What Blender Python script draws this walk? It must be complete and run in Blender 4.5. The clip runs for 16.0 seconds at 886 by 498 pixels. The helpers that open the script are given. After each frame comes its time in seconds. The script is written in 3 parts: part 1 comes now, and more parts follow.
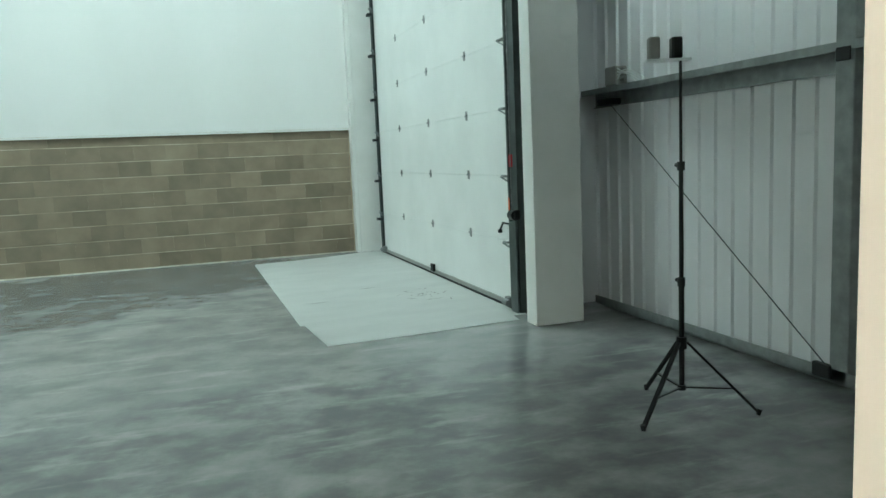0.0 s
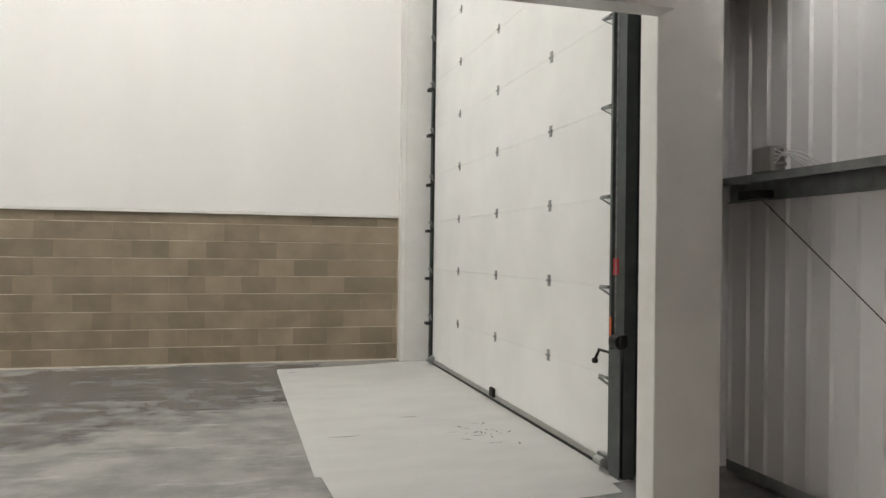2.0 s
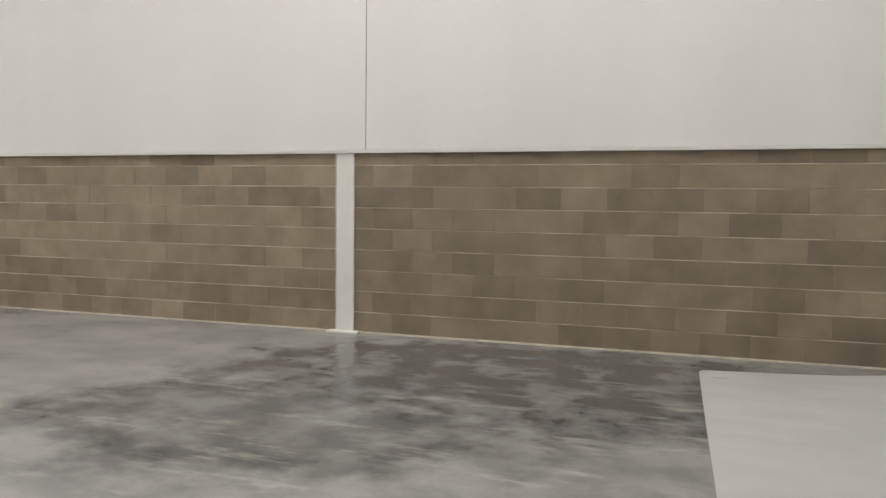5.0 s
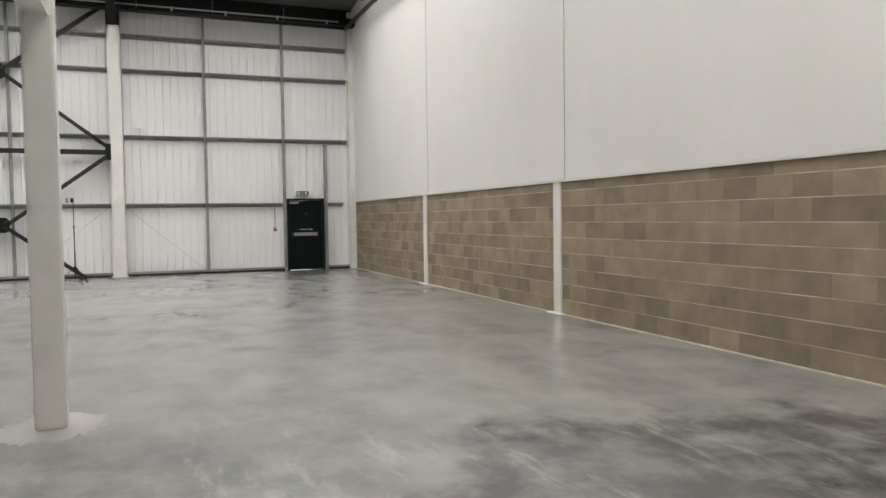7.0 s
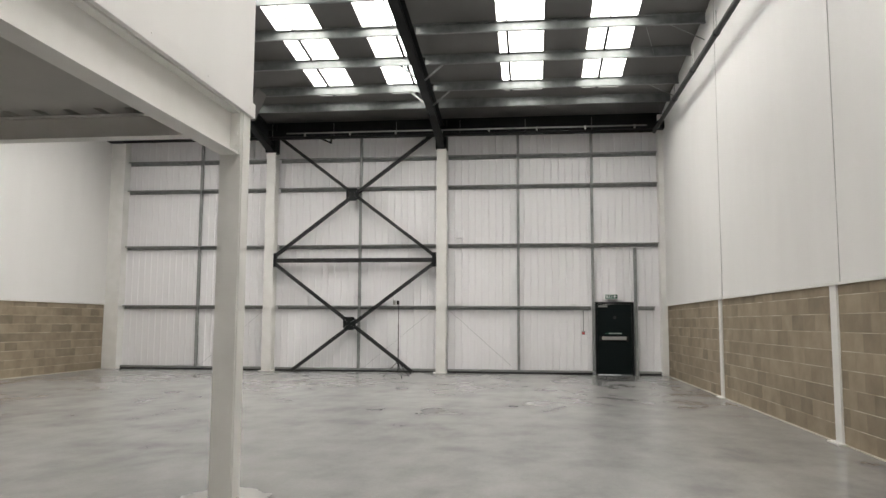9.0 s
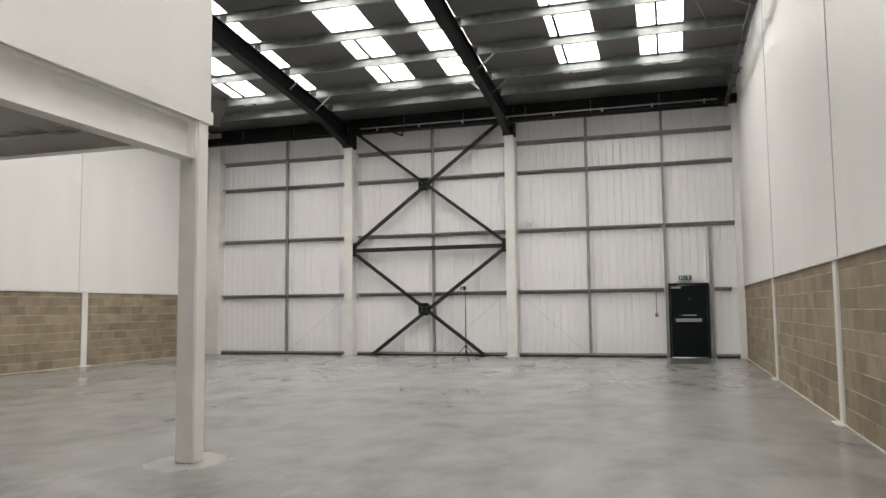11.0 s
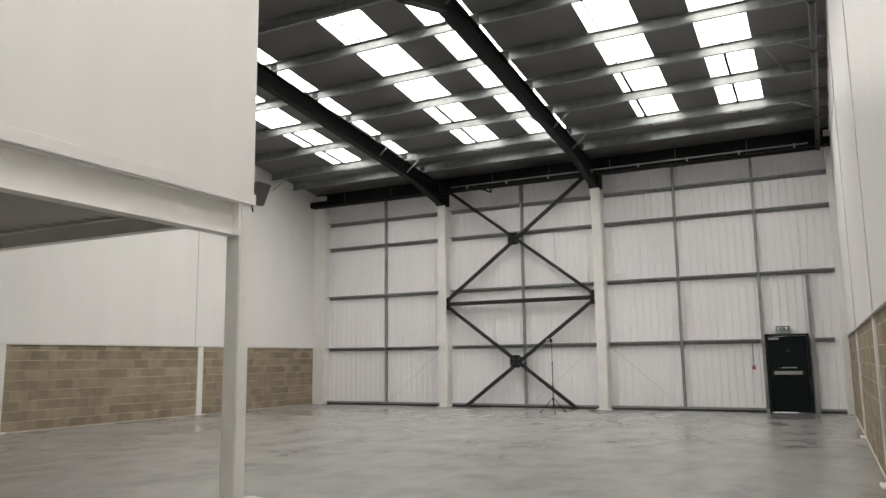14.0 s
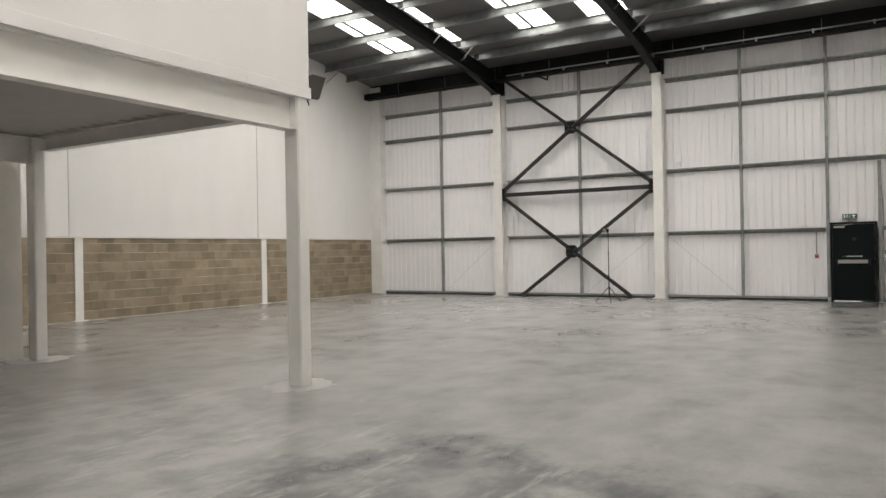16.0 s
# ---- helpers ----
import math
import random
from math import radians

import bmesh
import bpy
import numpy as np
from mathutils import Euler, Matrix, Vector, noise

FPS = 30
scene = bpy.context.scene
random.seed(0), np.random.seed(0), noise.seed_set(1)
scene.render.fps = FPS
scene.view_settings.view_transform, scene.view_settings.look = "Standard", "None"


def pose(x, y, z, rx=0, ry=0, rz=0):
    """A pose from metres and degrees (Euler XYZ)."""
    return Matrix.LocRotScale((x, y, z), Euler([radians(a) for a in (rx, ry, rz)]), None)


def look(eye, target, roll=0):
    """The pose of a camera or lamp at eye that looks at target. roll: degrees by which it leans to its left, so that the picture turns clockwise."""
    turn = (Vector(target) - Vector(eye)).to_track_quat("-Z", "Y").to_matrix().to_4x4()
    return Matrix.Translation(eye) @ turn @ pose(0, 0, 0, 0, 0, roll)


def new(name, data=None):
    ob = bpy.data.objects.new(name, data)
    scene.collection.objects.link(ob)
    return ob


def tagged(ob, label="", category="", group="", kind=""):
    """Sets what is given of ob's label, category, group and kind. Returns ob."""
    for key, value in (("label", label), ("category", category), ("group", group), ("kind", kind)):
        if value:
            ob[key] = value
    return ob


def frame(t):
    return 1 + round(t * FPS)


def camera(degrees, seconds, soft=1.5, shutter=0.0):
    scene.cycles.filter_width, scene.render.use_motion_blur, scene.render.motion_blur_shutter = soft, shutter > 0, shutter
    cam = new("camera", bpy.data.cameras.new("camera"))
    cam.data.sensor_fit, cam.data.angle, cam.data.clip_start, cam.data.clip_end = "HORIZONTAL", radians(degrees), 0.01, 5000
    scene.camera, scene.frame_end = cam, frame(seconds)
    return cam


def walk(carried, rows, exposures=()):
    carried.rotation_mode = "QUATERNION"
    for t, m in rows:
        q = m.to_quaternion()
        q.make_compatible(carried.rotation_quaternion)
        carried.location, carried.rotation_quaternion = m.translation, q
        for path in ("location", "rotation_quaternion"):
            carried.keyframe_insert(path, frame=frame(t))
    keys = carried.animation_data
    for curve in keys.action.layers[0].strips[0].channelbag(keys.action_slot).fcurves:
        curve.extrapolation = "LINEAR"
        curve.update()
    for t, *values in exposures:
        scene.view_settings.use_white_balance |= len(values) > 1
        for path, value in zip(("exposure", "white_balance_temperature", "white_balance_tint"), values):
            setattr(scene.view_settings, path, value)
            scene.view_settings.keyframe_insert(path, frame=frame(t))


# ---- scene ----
cam = camera(61.4, 16.0)
PATH = [
    (0, (0.988, 0.093, 1.557), (1.61, 1.978, 1.311), -2.5),
    (0.5, (1.026, 0.581, 1.547), (1.711, 2.442, 1.291), -0.1),
    (1, (1.124, 1.067, 1.589), (1.592, 3.009, 1.482), -0.1),
    (1.5, (1.188, 1.577, 1.574), (1.563, 3.542, 1.537), 0.4),
    (2, (1.35, 1.961, 1.578), (1.87, 3.893, 1.586), 0.7),
    (2.5, (1.467, 2.365, 1.561), (2.037, 4.282, 1.571), 0.1),
    (3, (1.514, 2.814, 1.522), (1.985, 4.756, 1.454), -0.5),
    (3.2, (1.553, 3.01, 1.496), (1.961, 4.965, 1.387), -0.8),
    (5.3, (1.661, 5.106, 1.525), (0.808, 6.911, 1.398), 0.3),
    (5.5, (1.713, 5.293, 1.532), (0.683, 7.003, 1.405), -0.3),
    (6, (1.861, 5.717, 1.531), (0.358, 7.033, 1.426), -1.5),
    (6.5, (1.982, 6.229, 1.486), (0.238, 7.202, 1.384), -0.4),
    (7, (2.064, 6.733, 1.533), (0.202, 7.458, 1.45), -0.8),
    (7.5, (2.105, 7.215, 1.539), (0.153, 7.648, 1.511), -1.0),
    (8, (2.111, 7.728, 1.566), (0.12, 7.897, 1.636), -1.0),
    (8.5, (2.232, 8.218, 1.548), (0.241, 8.128, 1.71), -0.1),
    (8.7, (2.246, 8.408, 1.553), (0.261, 8.243, 1.734), 0.2),
    (10.8, (2.353, 10.495, 1.489), (0.423, 9.997, 1.653), -1.1),
    (11, (2.33, 10.664, 1.494), (0.423, 10.082, 1.655), -0.6),
    (11.5, (2.321, 11.06, 1.47), (0.468, 10.318, 1.596), 0.5),
    (12, (2.357, 11.481, 1.493), (0.572, 10.586, 1.61), 1.7),
    (12.5, (2.386, 11.812, 1.504), (0.639, 10.847, 1.633), 3.0),
    (13, (2.391, 11.976, 1.533), (0.676, 10.96, 1.703), 2.0),
    (13.5, (2.465, 12.103, 1.562), (0.74, 11.117, 1.797), -0.7),
    (14, (2.508, 12.115, 1.578), (0.743, 11.22, 1.872), -0.7),
    (14.5, (2.561, 12.154, 1.584), (0.777, 11.3, 1.885), 0.0),
    (15, (2.564, 12.158, 1.573), (0.785, 11.259, 1.732), -0.5),
    (15.5, (2.548, 12.164, 1.567), (0.804, 11.187, 1.604), -1.0),
    (16, (2.56, 12.133, 1.579), (0.85, 11.095, 1.585), -1.0),
]
EXPOSURES = [(0.0, 0.65, 5250, -20), (0.25, 0.8, 5900, -10), (0.5, 0.92, 6700, 0), (1.0, 0.81, 7000, 10), (1.5, 0.64, 6900, 11), (2.0, 0.61, 6500, 10), (3.0, 0.64, 6300, 9), (5.5, 0.4, 6500, 10), (6.5, 0.36, 6450, 10), (8.0, 0.32, 6450, 10), (11.0, 0.24, 6500, 10), (14.5, 0.11, 6500, 10), (16.0, 0.28, 6600, 11)]
walk(cam, [(t, look(eye, target, roll)) for t, eye, target, roll in PATH], EXPOSURES)
GLOW = 7.2   # brightness of the daylit rooflight sheets

# ---- world: dim daylight outside the closed hall ----
world = bpy.data.worlds.new("world")
scene.world = world
world.use_nodes = True
sky = world.node_tree.nodes.new("ShaderNodeTexSky")
sky.sky_type, sky.sun_disc = "NISHITA", False
sky.sun_elevation, sky.sun_rotation = radians(40), radians(200)
bg = world.node_tree.nodes["Background"]
bg.inputs["Strength"].default_value = 0.1
world.node_tree.links.new(sky.outputs[0], bg.inputs["Color"])

# ---- plan ----
XW, XE = -21.0, 4.9          # cladding of the west and east walls
YN, YS = 12.70, -5.20        # block faces of the north and south walls
RIDGE, SLOPE = -8.05, 0.11
EAVE = 7.78                  # top of the rafters at the west columns
BASE = 2.07                  # top of the blockwork


def rafter_top(x):
    return EAVE + SLOPE * ((x + 20.6) if x < RIDGE else (RIDGE + 20.6 - (x - RIDGE)))


# ---- materials ----
def mat(name, color, rough=0.5, metal=0.0, color2=None, scale=6.0, bump=0.0, bump_scale=60.0, rnd=0.0, island=False, stretch=(1, 1, 1), rough2=None, contrast=0.3, spec=0.5):
    m = bpy.data.materials.new(name)
    m.use_nodes = True
    nt = m.node_tree
    b = nt.nodes["Principled BSDF"]
    b.inputs["Roughness"].default_value = rough
    b.inputs["Metallic"].default_value = metal
    b.inputs["Specular IOR Level"].default_value = spec
    geo = nt.nodes.new("ShaderNodeNewGeometry")
    mp = nt.nodes.new("ShaderNodeMapping")
    mp.inputs["Scale"].default_value = stretch
    nt.links.new(geo.outputs["Position"], mp.inputs["Vector"])
    n1 = nt.nodes.new("ShaderNodeTexNoise")
    n1.inputs["Scale"].default_value = scale
    n1.inputs["Detail"].default_value = 6
    nt.links.new(mp.outputs[0], n1.inputs["Vector"])
    ramp = nt.nodes.new("ShaderNodeMapRange")
    ramp.inputs["From Min"].default_value = 0.5 - contrast / 2
    ramp.inputs["From Max"].default_value = 0.5 + contrast / 2
    nt.links.new(n1.outputs["Fac"], ramp.inputs["Value"])
    mix = nt.nodes.new("ShaderNodeMix")
    mix.data_type = "RGBA"
    c2 = color2 or tuple(c * 0.93 for c in color)
    mix.inputs["A"].default_value = (*color, 1)
    mix.inputs["B"].default_value = (*c2, 1)
    nt.links.new(ramp.outputs[0], mix.inputs["Factor"])
    out = mix.outputs["Result"]
    if rnd:
        hsv = nt.nodes.new("ShaderNodeHueSaturation")
        mr = nt.nodes.new("ShaderNodeMapRange")
        mr.inputs["To Min"].default_value, mr.inputs["To Max"].default_value = 1 - rnd, 1 + rnd
        if island:
            nt.links.new(geo.outputs["Random Per Island"], mr.inputs["Value"])
        else:
            oi = nt.nodes.new("ShaderNodeObjectInfo")
            nt.links.new(oi.outputs["Random"], mr.inputs["Value"])
        nt.links.new(mr.outputs[0], hsv.inputs["Value"])
        nt.links.new(out, hsv.inputs["Color"])
        out = hsv.outputs["Color"]
    nt.links.new(out, b.inputs["Base Color"])
    if rough2 is not None:
        rr = nt.nodes.new("ShaderNodeMapRange")
        rr.inputs["To Min"].default_value, rr.inputs["To Max"].default_value = rough, rough2
        nt.links.new(ramp.outputs[0], rr.inputs["Value"])
        nt.links.new(rr.outputs[0], b.inputs["Roughness"])
    if bump:
        n2 = nt.nodes.new("ShaderNodeTexNoise")
        n2.inputs["Scale"].default_value = bump_scale
        n2.inputs["Detail"].default_value = 4
        nt.links.new(geo.outputs["Position"], n2.inputs["Vector"])
        bp = nt.nodes.new("ShaderNodeBump")
        bp.inputs["Strength"].default_value = bump
        bp.inputs["Distance"].default_value = 0.01
        nt.links.new(n2.outputs["Fac"], bp.inputs["Height"])
        nt.links.new(bp.outputs[0], b.inputs["Normal"])
    return m


def concrete():
    """Power-floated slab: cloudy pale and dark trowel marks, a damp-dark area near the loading door, pale grout round posts."""
    m = bpy.data.materials.new("polished_concrete")
    m.use_nodes = True
    nt = m.node_tree
    lk = nt.links.new
    b = nt.nodes["Principled BSDF"]
    geo = nt.nodes.new("ShaderNodeNewGeometry")

    def noise_tex(scale, detail, stretch, rot=0.0, rough=0.6):
        mp = nt.nodes.new("ShaderNodeMapping")
        mp.inputs["Scale"].default_value = stretch
        mp.inputs["Rotation"].default_value = (0, 0, rot)
        lk(geo.outputs["Position"], mp.inputs["Vector"])
        n = nt.nodes.new("ShaderNodeTexNoise")
        n.inputs["Scale"].default_value, n.inputs["Detail"].default_value, n.inputs["Roughness"].default_value = scale, detail, rough
        lk(mp.outputs[0], n.inputs["Vector"])
        return n.outputs["Fac"]

    def rng(v, a, c, lo=0.0, hi=1.0):
        r = nt.nodes.new("ShaderNodeMapRange")
        r.interpolation_type = "SMOOTHSTEP"
        for k, val in (("From Min", a), ("From Max", c), ("To Min", lo), ("To Max", hi)):
            r.inputs[k].default_value = val
        lk(v, r.inputs["Value"])
        return r.outputs[0]

    def math2(op, a, c):
        n = nt.nodes.new("ShaderNodeMath")
        n.operation = op
        for k, v in enumerate((a, c)):
            if isinstance(v, (int, float)):
                n.inputs[k].default_value = v
            else:
                lk(v, n.inputs[k])
        return n.outputs[0]

    def mixc(f, a, c):
        n = nt.nodes.new("ShaderNodeMix")
        n.data_type = "RGBA"
        lk(f, n.inputs["Factor"])
        for k, v in (("A", a), ("B", c)):
            if isinstance(v, tuple):
                n.inputs[k].default_value = (*v, 1)
            else:
                lk(v, n.inputs[k])
        return n.outputs["Result"]

    def blob(x, y, rx, ry, wob, w):
        """1 inside an uneven ellipse round (x, y), 0 outside."""
        v = nt.nodes.new("ShaderNodeVectorMath")
        v.operation = "MULTIPLY_ADD"
        lk(geo.outputs["Position"], v.inputs[0])
        v.inputs[1].default_value = (1 / rx, 1 / ry, 0)
        v.inputs[2].default_value = (-x / rx, -y / ry, 0)
        d = nt.nodes.new("ShaderNodeVectorMath")
        d.operation = "LENGTH"
        lk(v.outputs[0], d.inputs[0])
        return rng(math2("ADD", d.outputs["Value"], math2("MULTIPLY", math2("SUBTRACT", wob, 0.5), w)), 0.72, 1.15, 1.0, 0.0)

    big = noise_tex(0.4, 3, (0.8, 1.0, 1), 0.3, 0.45)
    mid = noise_tex(1.3, 4, (0.8, 1.2, 1), 0.12, 0.5)
    fine = noise_tex(26, 5, (1, 1, 1))
    wob = noise_tex(1.6, 6, (1, 1, 1))
    wob2 = noise_tex(7, 4, (1, 1, 1))
    trowel = noise_tex(2.2, 6, (1.0, 1.1, 1), 0.4, 0.58)
    col = mixc(rng(mid, 0.22, 0.78), (0.17, 0.173, 0.171), (0.335, 0.332, 0.321))
    col = mixc(math2("MULTIPLY", rng(big, 0.30, 0.70), 0.5), col, (0.33, 0.327, 0.316))
    col = mixc(math2("MULTIPLY", rng(trowel, 0.34, 0.68), 0.38), col, (0.37, 0.366, 0.352))
    near = blob(0.9, 6.5, 4.6, 6.8, wob, 0.8)
    col = mixc(math2("MULTIPLY", near, rng(trowel, 0.30, 0.62, 0.55, 0.0)), col, (0.16, 0.165, 0.168))
    rim = math2("SUBTRACT", blob(-1.15, 9.3, 1.8, 1.15, wob, 1.3), math2("MULTIPLY", blob(-1.15, 9.3, 1.3, 0.8, wob, 1.3), 0.3))
    damp = math2("MULTIPLY", rim, rng(trowel, 0.36, 0.66, 1.0, 0.55))
    damp = math2("MAXIMUM", damp, math2("MULTIPLY", blob(0.4, 11.1, 3.0, 1.7, wob, 1.2), rng(trowel, 0.36, 0.68, 1.0, 0.45)))
    damp = math2("MAXIMUM", damp, math2("MULTIPLY", blob(-19.6, 10.9, 1.3, 1.2, wob, 1.2), rng(trowel, 0.40, 0.62, 0.9, 0.2)))
    damp = math2("MAXIMUM", damp, math2("MULTIPLY", blob(2.2, 4.0, 3.4, 1.5, wob, 1.4), rng(trowel, 0.36, 0.70, 0.65, 0.1)))
    col = mixc(math2("MULTIPLY", damp, 0.9), col, (0.06, 0.062, 0.066))
    streak = rng(noise_tex(2.6, 6, (0.5, 2.0, 1), 0.12, 0.64), 0.52, 0.74)
    col = mixc(math2("MULTIPLY", streak, math2("ADD", math2("MULTIPLY", near, 0.42), 0.1)), col, (0.48, 0.475, 0.45))
    col = mixc(math2("MULTIPLY", rng(fine, 0.35, 0.7), 0.10), col, (0.12, 0.12, 0.12))
    pale = blob(-4.20, 5.99, 0.42, 0.34, wob2, 0.9)
    pale = math2("MAXIMUM", pale, blob(-4.10, 0.68, 0.46, 0.38, wob2, 0.9))
    col = mixc(math2("MULTIPLY", pale, 0.45), col, (0.55, 0.537, 0.505))
    b.inputs["Specular IOR Level"].default_value = 0.72
    lk(col, b.inputs["Base Color"])
    lk(math2("ADD", rng(big, 0.3, 0.7, 0.22, 0.27), math2("MULTIPLY", pale, 0.3)), b.inputs["Roughness"])
    return m


def glow(name, color, strength):
    m = bpy.data.materials.new(name)
    m.use_nodes = True
    b = m.node_tree.nodes["Principled BSDF"]
    b.inputs["Base Color"].default_value = (0.8, 0.8, 0.8, 1)
    b.inputs["Emission Color"].default_value = (*color, 1)
    b.inputs["Emission Strength"].default_value = strength
    return m


M_FLOOR = concrete()
M_LINING = mat("white_lining_board", (0.775, 0.765, 0.75), 0.5, color2=(0.745, 0.735, 0.72), scale=1.3, bump=0.02, bump_scale=18, stretch=(1, 1, 0.25))
M_STEELW = mat("white_steel_paint", (0.79, 0.78, 0.755), 0.42, scale=3, color2=(0.74, 0.73, 0.70), bump=0.04)
M_CREAM = mat("cream_wall_paint", (0.77, 0.745, 0.70), 0.6, scale=2, bump=0.05, bump_scale=120)
M_TIMBER = mat("warm_cream_gloss_paint", (0.74, 0.60, 0.54), 0.4, scale=3, color2=(0.71, 0.57, 0.51), bump=0.04)
M_CLAD = mat("white_liner_sheet", (0.83, 0.818, 0.832), 0.45, scale=0.9, color2=(0.81, 0.798, 0.812), stretch=(1, 1, 0.3))
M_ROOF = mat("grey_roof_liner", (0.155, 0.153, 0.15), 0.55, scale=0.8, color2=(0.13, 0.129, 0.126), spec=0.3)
M_GALV = mat("galvanised_steel", (0.32, 0.33, 0.325), 0.45, 0.5, color2=(0.24, 0.25, 0.245), scale=9, rough2=0.55)
M_PURLIN = mat("galvanised_purlin", (0.26, 0.275, 0.27), 0.42, 0.45, color2=(0.20, 0.215, 0.21), scale=5)
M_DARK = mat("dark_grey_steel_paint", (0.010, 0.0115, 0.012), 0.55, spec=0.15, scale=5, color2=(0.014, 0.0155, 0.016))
M_BRACE = mat("dark_brace_paint", (0.022, 0.023, 0.024), 0.55, spec=0.25, scale=5, color2=(0.032, 0.032, 0.032))
M_BLACK = mat("black_plastic", (0.010, 0.010, 0.010), 0.45, spec=0.25, scale=20)
M_BLOCK = mat("concrete_block", (0.305, 0.25, 0.178), 0.92, color2=(0.235, 0.19, 0.133), scale=3.0, bump=0.25, bump_scale=140, rnd=0.2)
M_BLOCKJ = mat("concrete_block_far", (0.305, 0.25, 0.178), 0.92, color2=(0.235, 0.19, 0.133), scale=3.0, bump=0.25, bump_scale=140, rnd=0.2, island=True)
# darker copy of M_BLOCK: the dimmer light on the east bay put into colour
M_BLOCKD = mat("dimmed_concrete_block", (0.285, 0.234, 0.167), 0.92, color2=(0.215, 0.176, 0.125), scale=2.6, bump=0.25, bump_scale=140, rnd=0.17)
M_MORTAR = mat("mortar", (0.64, 0.57, 0.45), 0.95, color2=(0.33, 0.27, 0.19), scale=2.2, bump=0.4)
M_DOORW = mat("white_door_panel", (0.80, 0.805, 0.79), 0.4, scale=1.5, bump=0.05, bump_scale=200)
M_PATCH = mat("pale_grey_floor_paint", (0.50, 0.50, 0.48), 0.5, color2=(0.42, 0.42, 0.41), scale=1.4, bump=0.08, stretch=(1, 2.2, 1), contrast=0.5)
M_SCUFF = mat("dark_scuff", (0.14, 0.13, 0.12), 0.8)
M_SEAL = mat("pale_sealant", (0.62, 0.58, 0.50), 0.8, scale=8, color2=(0.48, 0.44, 0.37), bump=0.3)
M_EXIT = mat("dark_green_door_paint", (0.003, 0.007, 0.0075), 0.45, spec=0.15, scale=4)
M_GREEN = mat("sign_green", (0.004, 0.07, 0.045), 0.4)
M_WHITE = mat("white_plastic", (0.75, 0.75, 0.74), 0.4)
M_GREYP = mat("grey_plastic_box", (0.30, 0.29, 0.27), 0.5, scale=14)
M_GUIDE = mat("dark_galvanised_guide", (0.10, 0.115, 0.11), 0.5, 0.4, color2=(0.075, 0.087, 0.083), scale=6)
M_LAMP = mat("dark_grey_cast_metal", (0.09, 0.088, 0.085), 0.5, scale=14)
M_RED = mat("red_plastic", (0.55, 0.02, 0.03), 0.45)
M_ORANGE = mat("orange_label", (0.65, 0.12, 0.03), 0.5)
M_ALU = mat("brushed_aluminium", (0.42, 0.42, 0.40), 0.38, 0.8, scale=15)
M_DECK = mat("mezzanine_deck_steel", (0.42, 0.41, 0.385), 0.5, scale=2)
M_SKYL = glow("daylit_rooflight", (1.0, 0.965, 0.91), GLOW)
M_PANEL = glow("office_light_diffuser", (1.0, 0.85, 0.69), 34.0)
M_GAP = glow("daylight_under_door", (1, 1, 1), 0.7)


# ---- mesh helpers ----
def add_box(bm, x0, y0, z0, x1, y1, z1):
    v = [bm.verts.new((x, y, z)) for x in (x0, x1) for y in (y0, y1) for z in (z0, z1)]
    for f in ((0, 1, 3, 2), (4, 6, 7, 5), (0, 4, 5, 1), (2, 3, 7, 6), (0, 2, 6, 4), (1, 5, 7, 3)):
        bm.faces.new([v[i] for i in f])


def box(x0, y0, z0, x1, y1, z1, bevel=0.0, seg=1):
    bm = bmesh.new()
    add_box(bm, min(x0, x1), min(y0, y1), min(z0, z1), max(x0, x1), max(y0, y1), max(z0, z1))
    if bevel:
        bmesh.ops.bevel(bm, geom=list(bm.edges), offset=bevel, segments=seg, affect="EDGES")
    return bm


def boxes(*rows):
    bm = bmesh.new()
    for r in rows:
        add_box(bm, *r)
    return bm


def rod(a, b, r, n=10, r2=None):
    bm = bmesh.new()
    a, b = Vector(a), Vector(b)
    d = b - a
    m = Matrix.Translation((a + b) / 2) @ d.to_track_quat("Z", "Y").to_matrix().to_4x4()
    bmesh.ops.create_cone(bm, cap_ends=True, segments=n, radius1=r, radius2=r if r2 is None else r2, depth=d.length, matrix=m)
    return bm


def beam(a, b, prof, up=(0, 0, 1)):
    """Sweep a closed profile of (side, up) points straight from a to b."""
    a, b, up = Vector(a), Vector(b), Vector(up)
    d = (b - a).normalized()
    side = d.cross(up).normalized()
    u = side.cross(d)
    bm = bmesh.new()
    r0 = [bm.verts.new(a + side * p + u * q) for p, q in prof]
    r1 = [bm.verts.new(b + side * p + u * q) for p, q in prof]
    n = len(prof)
    for i in range(n):
        bm.faces.new((r0[i], r0[(i + 1) % n], r1[(i + 1) % n], r1[i]))
    bm.faces.new(r0)
    bm.faces.new(r1[::-1])
    return bm


def isec(w, h, tf, tw):
    """I section, origin at mid depth."""
    a, c, t = w / 2, h / 2, tw / 2
    return [(-a, -c), (a, -c), (a, -c + tf), (t, -c + tf), (t, c - tf), (a, c - tf), (a, c), (-a, c), (-a, c - tf), (-t, c - tf), (-t, -c + tf), (-a, -c + tf)]


def csec(w, h, t):
    """Channel section, open to +side, origin at mid depth."""
    c = h / 2
    return [(0, -c), (w, -c), (w, -c + 0.02), (w - t, -c + 0.02), (w - t, -c + t), (t, -c + t), (t, c - t), (w - t, c - t), (w - t, c - 0.02), (w, c - 0.02), (w, c), (0, c)]


